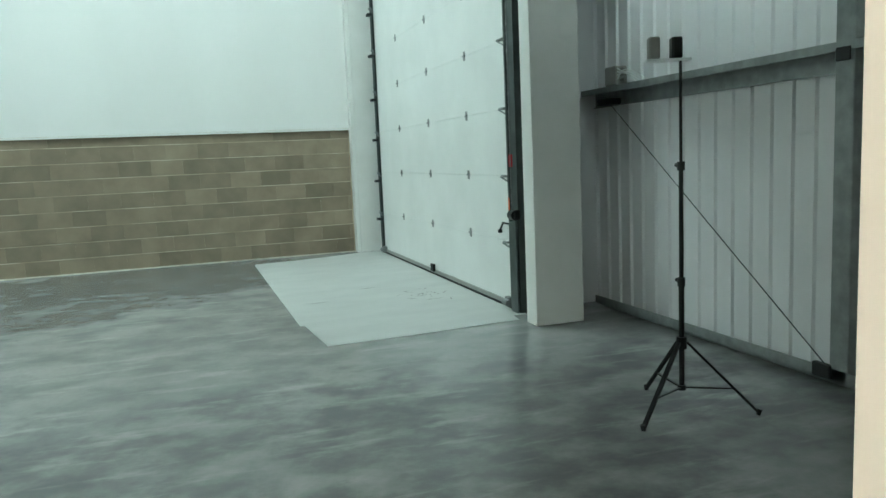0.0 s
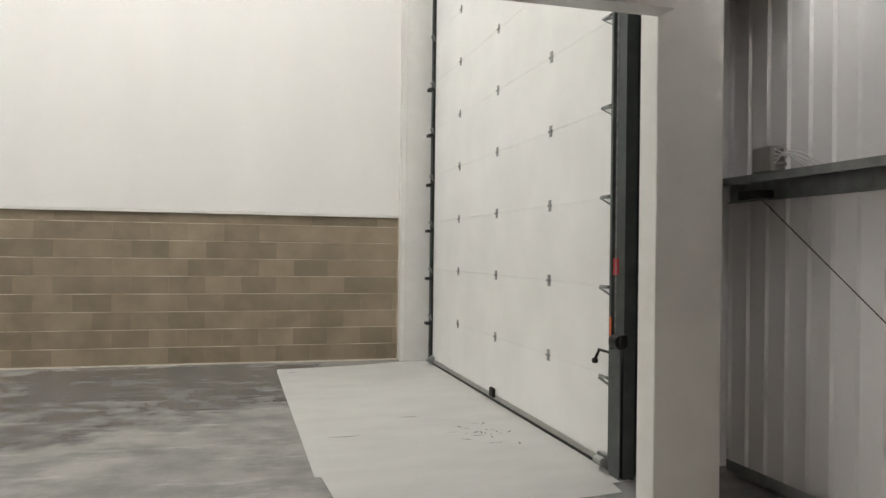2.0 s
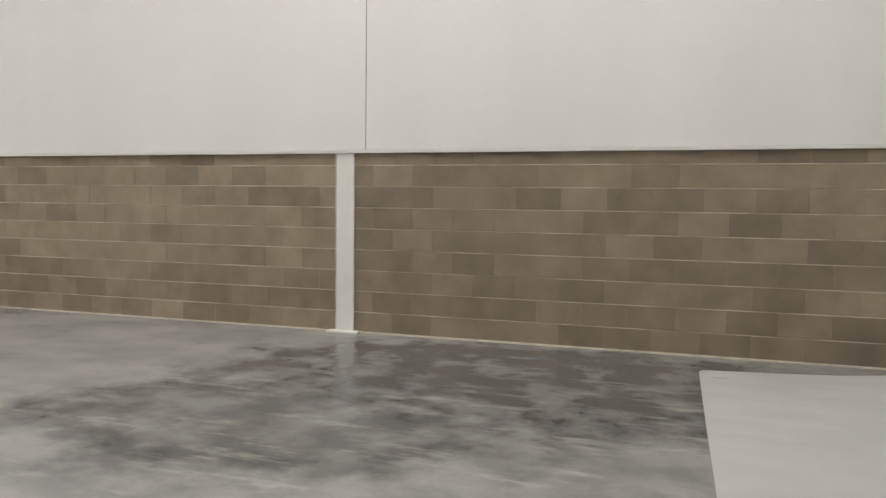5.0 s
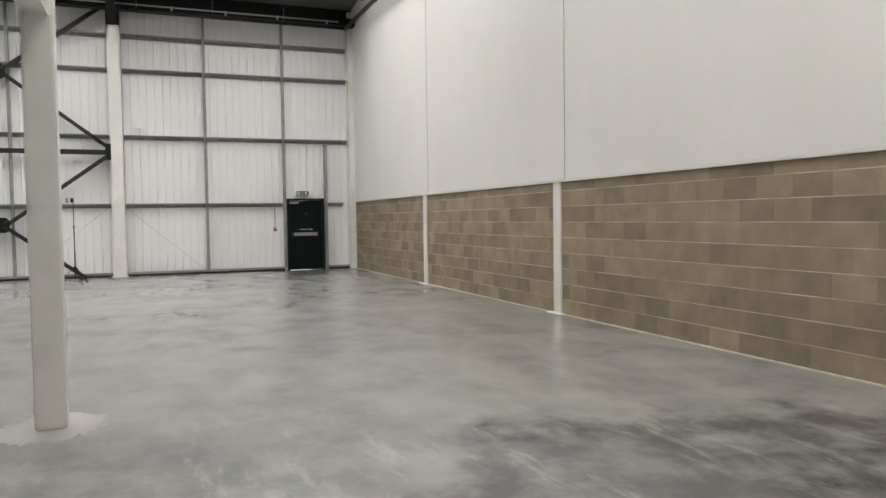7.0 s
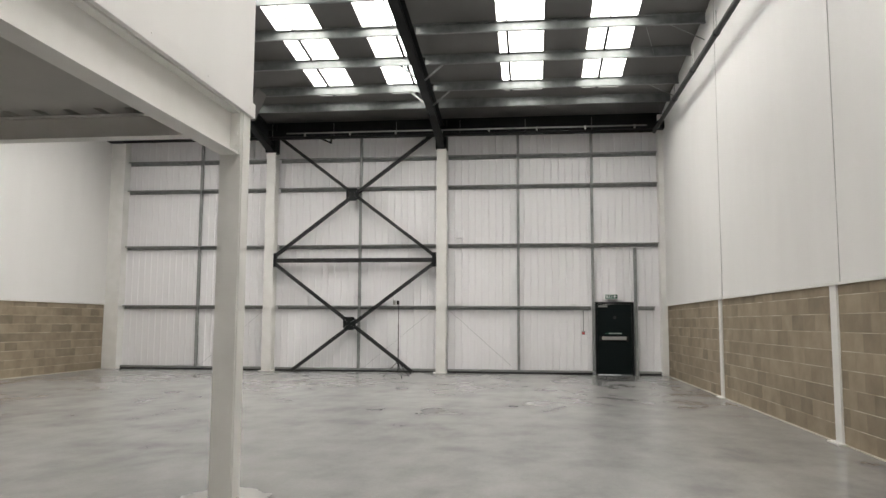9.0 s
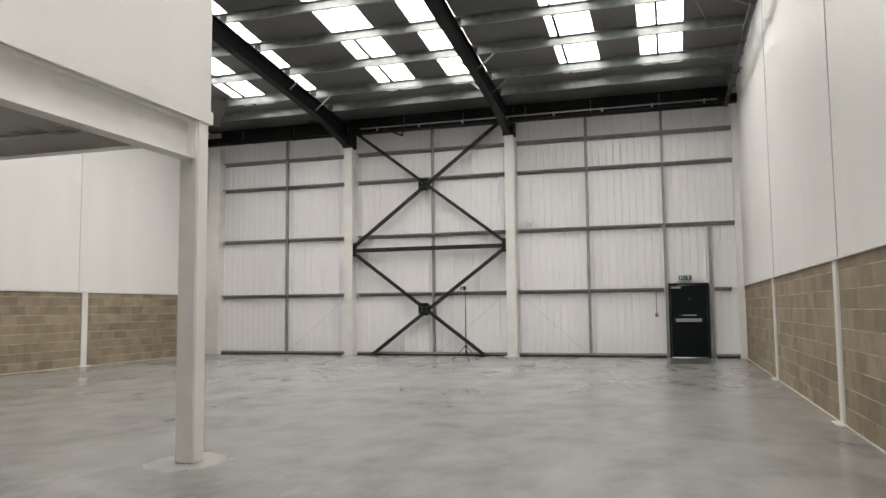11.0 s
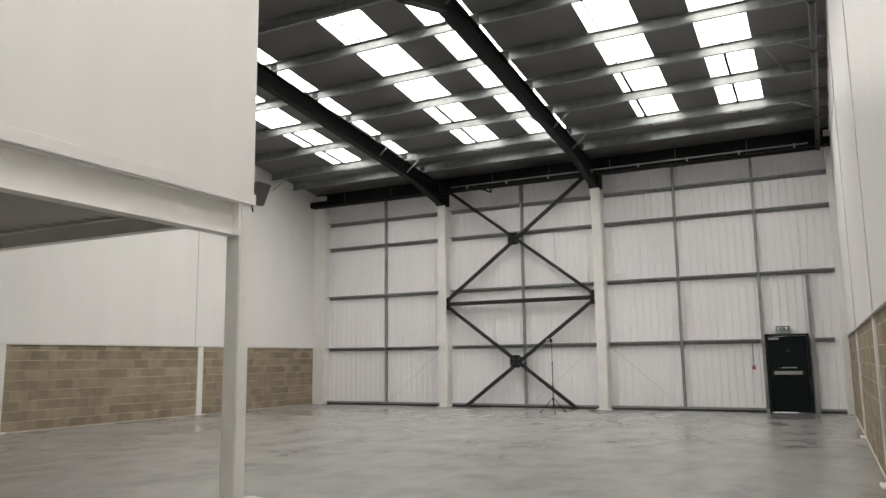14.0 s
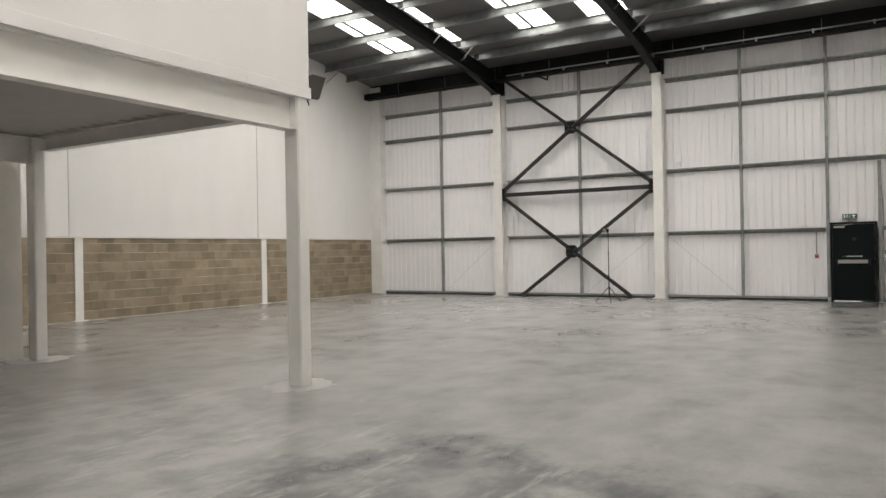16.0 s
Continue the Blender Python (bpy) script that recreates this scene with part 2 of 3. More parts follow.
def part(name, bm, material, parent=None, label="", smooth=False):
    me = bpy.data.meshes.new(name)
    bmesh.ops.recalc_face_normals(bm, faces=bm.faces)
    bm.to_mesh(me)
    bm.free()
    me.materials.append(material)
    if smooth:
        for p in me.polygons:
            p.use_smooth = True
    ob = new(name, me)
    if parent is not None:
        ob.parent = parent
        if not parent.data:
            ob.matrix_parent_inverse = parent.matrix_basis.inverted()
    if label:
        ob["label"] = label
    return ob


def thing(name, at, label, category, group="", kind=""):
    e = new(name)
    e.matrix_basis = Matrix.Translation(at)
    return tagged(e, label, category, group, kind)


def joined(*bms):
    out = bmesh.new()
    for b in bms:
        me = bpy.data.meshes.new("tmp")
        b.to_mesh(me)
        b.free()
        out.from_mesh(me)
        bpy.data.meshes.remove(me)
    return out


def sheet(a, b, z0, z1, out, pitch=0.215, rib=0.05, deep=0.014, base=0.05):
    """Ribbed upright sheet from a to b, ribs standing towards out; z1 may be a function of the place."""
    a, b, out = Vector((*a, 0)), Vector((*b, 0)), Vector((*out, 0))
    length = (b - a).length
    d = (b - a) / length
    pts = [(0.0, 0.0)]
    s = 0.06
    while s + rib + 0.03 < length:
        pts += [(s, 0.0), (s + 0.014, deep), (s + rib - 0.014, deep), (s + rib, 0.0)]
        s += pitch
    pts.append((length, 0.0))
    top = z1 if callable(z1) else (lambda p: z1)
    bm = bmesh.new()
    rows = []
    for q, h in pts:
        p = a + d * q + out * h
        rows.append((bm.verts.new((p.x, p.y, z0)), bm.verts.new((p.x, p.y, top(p)))))
    for r, s2 in zip(rows, rows[1:]):
        bm.faces.new((r[0], s2[0], s2[1], r[1]))
    p, q = a - out * base, b - out * base
    back = [bm.verts.new((v.x, v.y, z)) for v, z in ((p, z0), (q, z0), (q, top(q)), (p, top(p)))]
    bm.faces.new(back)
    return bm


# ---- floor ----
tagged(part("floor", box(-21.6, -5.8, -0.25, 5.5, 13.3, 0.0), M_FLOOR), "power-floated grey concrete floor with cloudy marks", "floor", kind="structure")
bm = bmesh.new()
edge = [(1.965, 6.28), (1.93, 6.75), (1.90, 7.18), (1.855, 7.19), (1.84, 8.6), (1.82, 10.2), (1.805, 11.93), (1.83, 12.02), (2.4, 12.1), (3.0, 12.22), (3.6, 12.45), (3.98, 12.45), (3.98, 6.62), (3.83, 6.62), (3.80, 6.42), (3.3, 6.36), (2.7, 6.31)]
bm.faces.new([bm.verts.new((x, y, 0.004)) for x, y in edge])
r = bmesh.ops.extrude_face_region(bm, geom=list(bm.faces))
bmesh.ops.translate(bm, vec=(0, 0, -0.003), verts=[v for v in r["geom"] if isinstance(v, bmesh.types.BMVert)])
tagged(part("painted_patch", bm, M_PATCH), "pale grey painted rectangle on the floor by the door", "floor", kind="structure")

# ---- block and lining walls ----
def side_wall(name, y, s, x0, x1, posts):
    """Wall with blockwork below, white lining above and white posts; s points into the hall (-1 north wall, +1 south wall)."""
    wall = tagged(part(name, box(x0, y + s * 0.0195, 0, x1, y - s * 0.30, 9.6), M_MORTAR), "lower blockwork wall with white lining above", "wall", kind="structure")
    part("lining", box(x0, y + s * 0.045, BASE + 0.03, x1, y - s * 0.012, 9.55, 0.004), M_LINING, wall, "smooth white lining boards")
    part("lining_trim", joined(box(x0, y + s * 0.062, BASE - 0.004, x1, y - s * 0.01, BASE + 0.026, 0.003)), M_STEELW, wall, "thin white metal edge trim")
    part("sealant_strip", box(x0, y + s * 0.045, 0.0, x1, y + s * 0.0205, 0.016), M_SEAL, wall, "rough pale sealant line")
    for px in posts:
        part("cover_strip", box(px - 0.19, y + s * 0.057, BASE + 0.032, px + 0.25, y + s * 0.046, 9.5, 0.002), M_LINING, wall)
        part("joint_shadow_gap", box(px + 0.251, y + s * 0.050, BASE + 0.032, px + 0.257, y + s * 0.046, 9.5), M_GREYP, wall)
    return wall


N_POSTS, S_POSTS = (-2.08, -8.20, -14.28), (-8.55, -14.88)
wall_n = side_wall("wall_north", YN, -1, -21.0, 3.56, N_POSTS)
wall_s = side_wall("wall_south", YS, 1, -21.0, 4.9, S_POSTS + (-2.1,))
for yy, s, posts in ((YN, -1, N_POSTS), (YS, 1, S_POSTS)):
    for px in posts:
        t = thing("wall_post", (px, yy, 0), "white painted steel post set in the blockwork wall", "post", "posts of the side walls", "structure")
        part("shaft", beam((px, yy + s * 0.02, 0.022), (px, yy + s * 0.02, BASE - 0.006), [(-0.108, -0.03), (0.108, -0.03), (0.108, 0.03), (-0.108, 0.03)], (0, 1, 0)), M_STEELW, t)
        part("base_plate", box(px - 0.2, yy + s * 0.13, 0.0, px + 0.2, yy + s * 0.021, 0.022, 0.004), M_STEELW, t)

# ---- metal walls ----
wall_w = tagged(part("wall_west", sheet((XW, YS), (XW, YN), 0.0, 8.15, (1, 0)), M_CLAD), "white ribbed metal cladding sheets", "wall", kind="structure")
wall_e = tagged(part("wall_east", sheet((XE, 6.9), (XE, -5.2), 0.0, 8.15, (-1, 0), 0.2, 0.045, 0.02), M_CLAD), "white ribbed metal cladding sheets", "wall", kind="structure")
tagged(part("wall_east_head", sheet((XE, 13.0), (XE, 6.62), 5.3, 8.15, (-1, 0)), M_CLAD), "white ribbed metal cladding above the loading door", "wall", kind="structure")
# shade of the recesses beside the loading door, drawn as solid near-black plates
tagged(part("recess_shade_plates", boxes((4.07, 6.305, 0, 4.10, 6.9, 8.1), (4.06, 12.22, 0, 4.95, 13.0, 8.1)), M_DARK), "near-black plates drawing the shade of the recess beside the loading door", "wall", kind="structure")


def rail(x, s, y0, y1, z, label, lip=0.034, foot=0.055):
    """Z-shaped sheeting rail on an end wall; s points into the hall."""
    prof = [(0.0, -foot), (0.03, -foot), (0.03, 0.008 - foot), (0.008, 0.008 - foot), (0.008, 0.052), (0.162, 0.052), (0.162, 0.06 - lip), (0.17, 0.06 - lip), (0.17, 0.06), (0.0, 0.06)]
    t = tagged(part("sheeting_rail", beam((x, y0, z), (x, y1, z), [(s * p, q) for p, q in prof]), M_GALV), label, "rail", "sheeting rails", "structure")
    return t


for z in (2.0, 3.93, 5.79, 6.75):
    for y0, y1 in ((-4.66, 0.2), (0.56, 5.68), (6.06, 10.46 if z < 3 else 12.5)):
        rail(-20.985, 1, y0, y1, z, "galvanised steel sheeting rail on the end wall")
rail(-20.985, 1, 11.86, 12.35, 2.0, "short galvanised steel sheeting rail beside the exit door")
rail(4.884, -1, 0.36, 6.8, 2.075, "galvanised steel sheeting rail on the cladding", 0.055, 0.11)
rail(4.884, -1, 0.36, 6.6, 5.6, "galvanised steel sheeting rail on the cladding")
for y0, y1 in ((-4.66, 0.2), (0.56, 5.68), (6.06, 10.48), (11.86, 12.5)):
    br0 = tagged(part("base_rail", box(-20.98, y0, 0.055, -20.82, y1, 0.115, 0.003), M_GALV), "galvanised base angle over a dark strip at the foot of the cladding", "rail", "base rails", "structure")
    # dark strip between the base angle and the floor
    part("dark_strip", box(-20.98, y0, 0.0, -20.84, y1, 0.053), M_BRACE, br0, "dark strip below the base angle")
tagged(part("base_rail", joined(boxes((4.72, 0.36, 0.045, 4.88, 6.6, 0.05), (4.72, 0.36, 0.045, 4.726, 6.6, 0.12)), box(4.8, 0.36, 0, 4.88, 6.6, 0.045)), M_GALV), "galvanised base angle at the foot of the cladding", "rail", "base rails", "structure")
for y, z1 in ((-2.1, 7.6), (3.25, 7.6), (8.26, 7.6), (10.52, 7.6)):
    tagged(part("sag_bar", box(-20.93, y - 0.04, 0.1, -20.83, y + 0.04, z1, 0.004), M_GALV), "upright galvanised steel bar on the cladding", "bar", "upright bars of the end wall", "structure")
tagged(part("sag_bar", box(-20.93, 11.74, 0.0, -20.83, 11.83, 3.84, 0.004), M_GALV), "upright galvanised steel post beside the exit door", "bar", "upright bars of the end wall", "structure")
tagged(part("corner_post", box(4.72, 3.56, 0.05, 4.86, 3.70, 7.6, 0.006), M_GALV), "upright galvanised steel post on the cladding", "post", kind="structure")
tagged(part("wall_return", box(4.105, 6.82, 0, 4.88, 6.9, 8.1), M_CLAD), "white cladding return beside the loading door", "wall", kind="structure")
for y0, y1 in ((6.1, 8.15), (0.15, -2.0), (5.6, 3.4)):
    tagged(part("brace_wire", rod((-20.9, y0, 1.93), (-20.9, y1, 0.12), 0.003, 6), M_GALV), "thin diagonal steel tie wire across the cladding", "wire", "tie wires")
# white corner columns of the end wall
for y0, y1 in ((12.5, 12.69), (-5.19, -4.68)):
    tagged(part("corner_column", box(-20.98, y0, 0, -20.62, y1, 7.9, 0.005), M_STEELW), "white painted steel corner column", "column", "white columns", "structure")

# ---- portal frames ----
def portal(y):
    t = thing("portal_frame", (-20.7, y, 0), "steel portal frame, white columns and dark grey rafters", "steel frame", "portal frames", "structure")
    for x, lab in ((-20.78, 1), (4.68, 0)):
        if x < 0 or y > 8:
            part("column", beam((x, y + 0.015, 0), (x, y + 0.015, 6.98), isec(0.30, 0.36, 0.018, 0.012), (1, 0, 0)), M_STEELW, t, "white painted steel column")
            part("base_plate", box(x - 0.24, y - 0.22, 0.0, x + 0.2, y + 0.22, 0.02), M_STEELW, t)
    for x0, x1 in ((-20.95, RIDGE), (4.85, RIDGE)):
        h = 0.46
        a, c = Vector((x0, y, rafter_top(x0) - 0.1 - h / 2)), Vector((x1, y, rafter_top(x1) - 0.1 - h / 2))
        part("rafter", beam(a, c, isec(0.22, h, 0.018, 0.012)), M_DARK, t, "dark grey steel rafter")
        s = 1 if x0 < RIDGE else -1
        # haunch at the eave
        bm = bmesh.new()
        prof = [(x0, rafter_top(x0) - h), (x0, 6.985), (x0 + s * 0.40, 6.985), (x0 + s * 2.5, rafter_top(x0 + s * 2.5) - h - 0.1)]
        f0 = [bm.verts.new((px, y - 0.008, pz)) for px, pz in prof]
        f1 = [bm.verts.new((px, y + 0.008, pz)) for px, pz in prof]
        bm.faces.new(f0), bm.faces.new(f1[::-1])
        for i in range(4):
            bm.faces.new((f0[i], f0[(i + 1) % 4], f1[(i + 1) % 4], f1[i]))
        fl = beam((x0 + s * 0.38, y, 6.985), (x0 + s * 2.5, y, rafter_top(x0 + s * 2.5) - h - 0.1), [(-0.11, 0), (0.11, 0), (0.11, 0.018), (-0.11, 0.018)])
        cap = box(x0, y - 0.17, 6.985, x0 + s * 0.42, y + 0.17, 7.9)
        part("haunch", joined(bm, fl, cap), M_DARK, t, "dark grey tapered haunch")
        # apex haunch
        bm = bmesh.new()
        prof = [(x1, rafter_top(x1) - h - 0.1), (x1, rafter_top(x1) - h - 0.80), (x1 - s * 0.35, rafter_top(x1) - h - 0.78), (x1 - s * 1.9, rafter_top(x1 - s * 1.9) - h - 0.1)]
        f0 = [bm.verts.new((px, y - 0.1, pz)) for px, pz in prof]
        f1 = [bm.verts.new((px, y + 0.1, pz)) for px, pz in prof]
        bm.faces.new(f0), bm.faces.new(f1[::-1])
        for i in range(4):
            bm.faces.new((f0[i], f0[(i + 1) % 4], f1[(i + 1) % 4], f1[i]))
        part("apex_haunch", bm, M_DARK, t)
    return t


PORTALS = (0.33, 5.87)
PURLINS = [-19.25, -18.05, -16.4, -14.8, -13.2, -11.5, -9.9, -8.4]
PURLINS += [2 * RIDGE - x for x in PURLINS]
for y in PORTALS:
    t = portal(y)
    for x in PURLINS[:8]:
        z = rafter_top(x)
        part("cleat", box(x - 0.01, y - 0.09, z - 0.102, x + 0.012, y + 0.09, z + 0.17, 0.002), M_BRACE, t)
    for x in (-18.05, -16.4, -9.9):
        z = rafter_top(x)
        for s in (1, -1):
            part("rafter_stay", beam((x, y + s * 0.08, z - 0.44), (x, y + s * 0.62, z + 0.02), [(-0.025, -0.004), (0.025, -0.004), (0.025, 0.004), (-0.025, 0.004)], (1, 0, 0)), M_GALV, t, "thin galvanised stay")

for x in PURLINS:
    z = rafter_top(x)
    s = 1 if x < RIDGE else -1
    tagged(part("purlin", beam((x, -5.2, z + 0.08), (x, 12.68, z + 0.08), [(s * p, q) for p, q in csec(0.075, 0.25, 0.006)]), M_PURLIN), "galvanised steel roof purlin", "purlin", "roof purlins", "structure")

# ---- roof, one mesh with openings for the rooflight strips ----
STRIPS = [(10.08, 11.15), (7.90, 9.0), (4.65, 5.82), (2.5, 3.65), (-0.5, 0.45), (-2.5, -1.35)]
JOINT = (0.45, 0.22, 0.75, 0.42, 0.55, 0.4)   # lap joint of each strip
bm = bmesh.new()
cuts = [-5.6] + [v for a in sorted(STRIPS) for v in a] + [13.1]
for x0, x1, lo, hi in ((-21.4, RIDGE, -18.7, -10.3), (RIDGE, 5.2, -5.8, 3.6)):
    def roof_piece(xa, xb, ya, yb):
        ra, rb = rafter_top(xa) + 0.21, rafter_top(xb) + 0.21
        v = [bm.verts.new(p) for p in ((xa, ya, ra), (xb, ya, rb), (xb, yb, rb), (xa, yb, ra), (xa, ya, ra + 0.08), (xb, ya, rb + 0.08), (xb, yb, rb + 0.08), (xa, yb, ra + 0.08))]
        for f in ((0, 1, 2, 3), (4, 7, 6, 5), (0, 4, 5, 1), (1, 5, 6, 2), (2, 6, 7, 3), (3, 7, 4, 0)):
            bm.faces.new([v[i] for i in f])
    for xa, xb in ((x0, lo), (hi, x1)):
        roof_piece(xa, xb, -5.6, 13.1)
    for k in range(0, len(cuts), 2):
        roof_piece(lo, hi, cuts[k], cuts[k + 1])
    for ya, yb in STRIPS:
        b2 = bmesh.new()
        ra, rb = rafter_top(lo) + 0.24, rafter_top(hi) + 0.24
        v = [b2.verts.new(p) for p in ((lo, ya, ra), (hi, ya, rb), (hi, yb, rb), (lo, yb, ra), (lo, ya, ra + 0.03), (hi, ya, rb + 0.03), (hi, yb, rb + 0.03), (lo, yb, ra + 0.03))]
        for f in ((0, 1, 2, 3), (4, 7, 6, 5), (0, 4, 5, 1), (1, 5, 6, 2), (2, 6, 7, 3), (3, 7, 4, 0)):
            b2.faces.new([v[i] for i in f])
        rl = tagged(part("rooflight", b2, M_SKYL), "translucent white rooflight strip lit by daylight", "rooflight", "rooflight strips", "structure")
        yj = ya + JOINT[STRIPS.index((ya, yb))]
        mid = lo + (hi - lo) * 0.47
        rm = rafter_top(mid) + 0.24
        thin, thick = (0.014, 0.012), (0.032, 0.03)
        for (p, zp), (q, zq), (w, h2) in (((lo, ra), (mid, rm), thick if lo < RIDGE else thin), ((mid, rm), (hi, rb), thin)):
            part("lap_joint", beam((p, yj, zp - h2 - 0.002), (q, yj, zq - h2 - 0.002), [(-w, -h2), (w, -h2), (w, h2), (-w, h2)]), M_BRACE, rl, "dark lap joint")
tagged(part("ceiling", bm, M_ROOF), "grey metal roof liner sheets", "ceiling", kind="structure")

# eaves beam, rainwater pipes and tray under the west eave
tagged(part("eaves_beam", boxes((-20.95, -5.19, 7.62, -20.72, 12.68, 7.98), (-20.6, -5.19, 7.40, -20.3, 12.68, 7.62)), M_DARK), "dark eaves beam and gutter under the roof edge", "beam", kind="structure")


def pipe_run(name, a, b, r, m, label, step, parent=None):
    t = thing(name, a, label, "pipe", "rainwater pipes")
    part("pipe", rod(a, b, r, 14), m, t, smooth=True)
    a, b = Vector(a), Vector(b)
    n = int((b - a).length / step)
    d = (b - a).normalized()
    for i in range(1, n + 1):
        p = a + d * (i - 0.5) * step
        part("collar", rod(p - d * 0.03, p + d * 0.03, r + 0.012, 14), m, t)
        part("hanger", rod(p + Vector((0, 0, r)), p + Vector((0, 0, r + 0.4)), 0.006, 6), M_GALV, t)
    return t


pipe_run("rainwater_pipe", (-20.22, -4.5, 7.36), (-20.22, 12.28, 7.30), 0.055, M_BLACK, "black rainwater pipe hung under the eave", 2.0)
pipe_run("rainwater_pipe", (-20.25, 12.34, 7.28), (4.7, 12.34, 7.28), 0.06, M_BRACE, "dark grey rainwater pipe along the wall top", 2.2)
tray = thing("conduit_run", (-20.1, 3, 7.4), "galvanised conduit clipped along the end wall eave", "conduit")
part("tube", rod((-20.1, 1.0, 7.46), (-20.1, 12.1, 7.44), 0.022, 10), M_ALU, tray, smooth=True)
for i in range(8):
    y = 1.6 + i * 1.45
    part("clip", box(-20.13, y - 0.025, 7.36, -20.07, y + 0.025, 7.475, 0.004), M_ALU, tray)
br = thing("pipe_bracket", (-20.3, 2.1, 7.3), "dark bent pipe bracket below the eave", "bracket")
part("arm", joined(rod((-20.3, 1.75, 7.46), (-20.3, 2.4, 7.18), 0.03), rod((-20.3, 2.4, 7.16), (-20.3, 2.4, 7.46), 0.03)), M_BRACE, br)

# ---- cross bracing ----
XB = -20.72
bra = thing("cross_bracing", (XB, 2.95, 0), "dark grey steel cross bracing between white columns", "bracing", kind="structure")
for a, c in (((0.5, 3.40), (4.98, 0.03)), ((5.66, 3.40), (1.16, 0.03)), ((0.5, 3.62), (5.62, 7.5)), ((5.66, 3.62), (0.5, 7.55))):
    part("diagonal", beam((XB, a[0], a[1]), (XB, c[0], c[1]), [(-0.05, -0.055), (0.05, -0.055), (0.05, 0.055), (-0.05, 0.055)], (1, 0, 0)), M_BRACE, bra)
part("strut", box(XB - 0.06, 0.52, 3.42, XB + 0.06, 5.68, 3.55, 0.008), M_BRACE, bra)
for y, z in ((3.0, 1.50), (3.03, 5.58)):
    bm = bmesh.new()
    pts = [(-0.24, -0.14), (-0.14, -0.24), (0.14, -0.24), (0.24, -0.14), (0.24, 0.14), (0.14, 0.24), (-0.14, 0.24), (-0.24, 0.14)]
    f0 = [bm.verts.new((XB + 0.056, y + p * 0.85, z + q * 0.85)) for p, q in pts]
    f1 = [bm.verts.new((XB + 0.07, y + p * 0.85, z + q * 0.85)) for p, q in pts]
    bm.faces.new(f0[::-1]), bm.faces.new(f1)
    for i in range(8):
        bm.faces.new((f0[i], f0[(i + 1) % 8], f1[(i + 1) % 8], f1[i]))
    g = part("gusset", bm, M_DARK, bra)
    for p in (-1, 1):
        for q in (-1, 1):
            for k in (0.07, 0.13):
                part("bolt", rod((XB + 0.07, y + p * k, z + q * k * 0.76), (XB + 0.085, y + p * k, z + q * k * 0.76), 0.012, 6), M_GALV, g)
for y in (0.5, 5.66):
    part("end_plate", box(XB - 0.07, y - 0.07, 3.28, XB + 0.07, y + 0.07, 3.72, 0.004), M_DARK, bra)

# ---- exit door ----
XD = -20.86
door = tagged(part("door_1", box(XD - 0.03, 10.63, 0.02, XD + 0.03, 11.64, 2.13, 0.004), M_EXIT), "closed dark green steel fire exit door", "door", kind="structure")
part("frame", boxes((XD - 0.06, 10.57, 0, XD + 0.06, 10.625, 2.19), (XD - 0.06, 11.645, 0, XD + 0.06, 11.71, 2.19), (XD - 0.06, 10.625, 2.135, XD + 0.06, 11.645, 2.19)), M_DARK, door)
part("push_bar", box(XD + 0.05, 10.76, 1.05, XD + 0.11, 11.48, 1.15, 0.012, 2), M_ALU, door, "silver push bar")
part("bar_end", boxes((XD + 0.03, 10.70, 1.0, XD + 0.10, 10.755, 1.17), (XD + 0.03, 11.485, 1.0, XD + 0.10, 11.54, 1.17)), M_BLACK, door)
part("notice", joined(box(XD + 0.031, 10.93, 1.22, XD + 0.036, 11.36, 1.27), box(XD + 0.031, 10.86, 1.22, XD + 0.036, 10.92, 1.26)), M_GREEN, door, "green instruction strip")
part("notice_text", boxes(*[(XD + 0.036, 10.97 + i * 0.055, 1.235, XD + 0.038, 10.97 + i * 0.055 + 0.04, 1.255) for i in range(7)]), M_WHITE, door)
part("door_closer", box(XD + 0.03, 10.66, 2.03, XD + 0.08, 10.93, 2.09, 0.008), M_ALU, door, "silver door closer")
part("closer_arm", rod((XD + 0.07, 10.8, 2.11), (XD + 0.07, 11.15, 2.13), 0.008), M_ALU, door)
part("round_sign", rod((XD + 0.031, 11.15, 1.72), (XD + 0.036, 11.15, 1.72), 0.05, 20), M_BRACE, door)
for z in (0.3, 1.0, 1.85):
    part("hinge", rod((XD + 0.06, 11.65, z), (XD + 0.06, 11.65, z + 0.11), 0.012), M_BLACK, door)
part("threshold_gap", box(XD - 0.02, 10.66, 0.002, XD + 0.02, 11.3, 0.008), M_GAP, door, "line of daylight under the door")
sign = tagged(part("exit_sign", box(-20.97, 10.87, 2.27, -20.81, 11.25, 2.42, 0.004), M_WHITE), "green and white exit sign above the door", "sign")
part("sign_face", boxes((-20.81, 10.88, 2.28, -20.806, 11.06, 2.41), (-20.81, 11.07, 2.28, -20.806, 11.24, 2.41)), M_GREEN, sign)
part("pictogram", boxes((-20.806, 10.91, 2.30, -20.804, 10.95, 2.39), (-20.806, 10.97, 2.32, -20.804, 11.03, 2.34), (-20.806, 10.98, 2.36, -20.804, 11.02, 2.39)), M_WHITE, sign)
bm = bmesh.new()
for tri in (((11.10, 2.35), (11.21, 2.35), (11.155, 2.40)), ((11.14, 2.295), (11.17, 2.295), (11.17, 2.35), (11.14, 2.35))):
    bm.faces.new([bm.verts.new((-20.803, p, q)) for p, q in tri])
    bm.faces.new([bm.verts.new((-20.8055, p, q)) for p, q in tri][::-1])
part("arrow", bm, M_WHITE, sign)
cp = thing("call_point", (-20.95, 10.22, 1.25), "grey and red break-glass box on conduit", "alarm box")
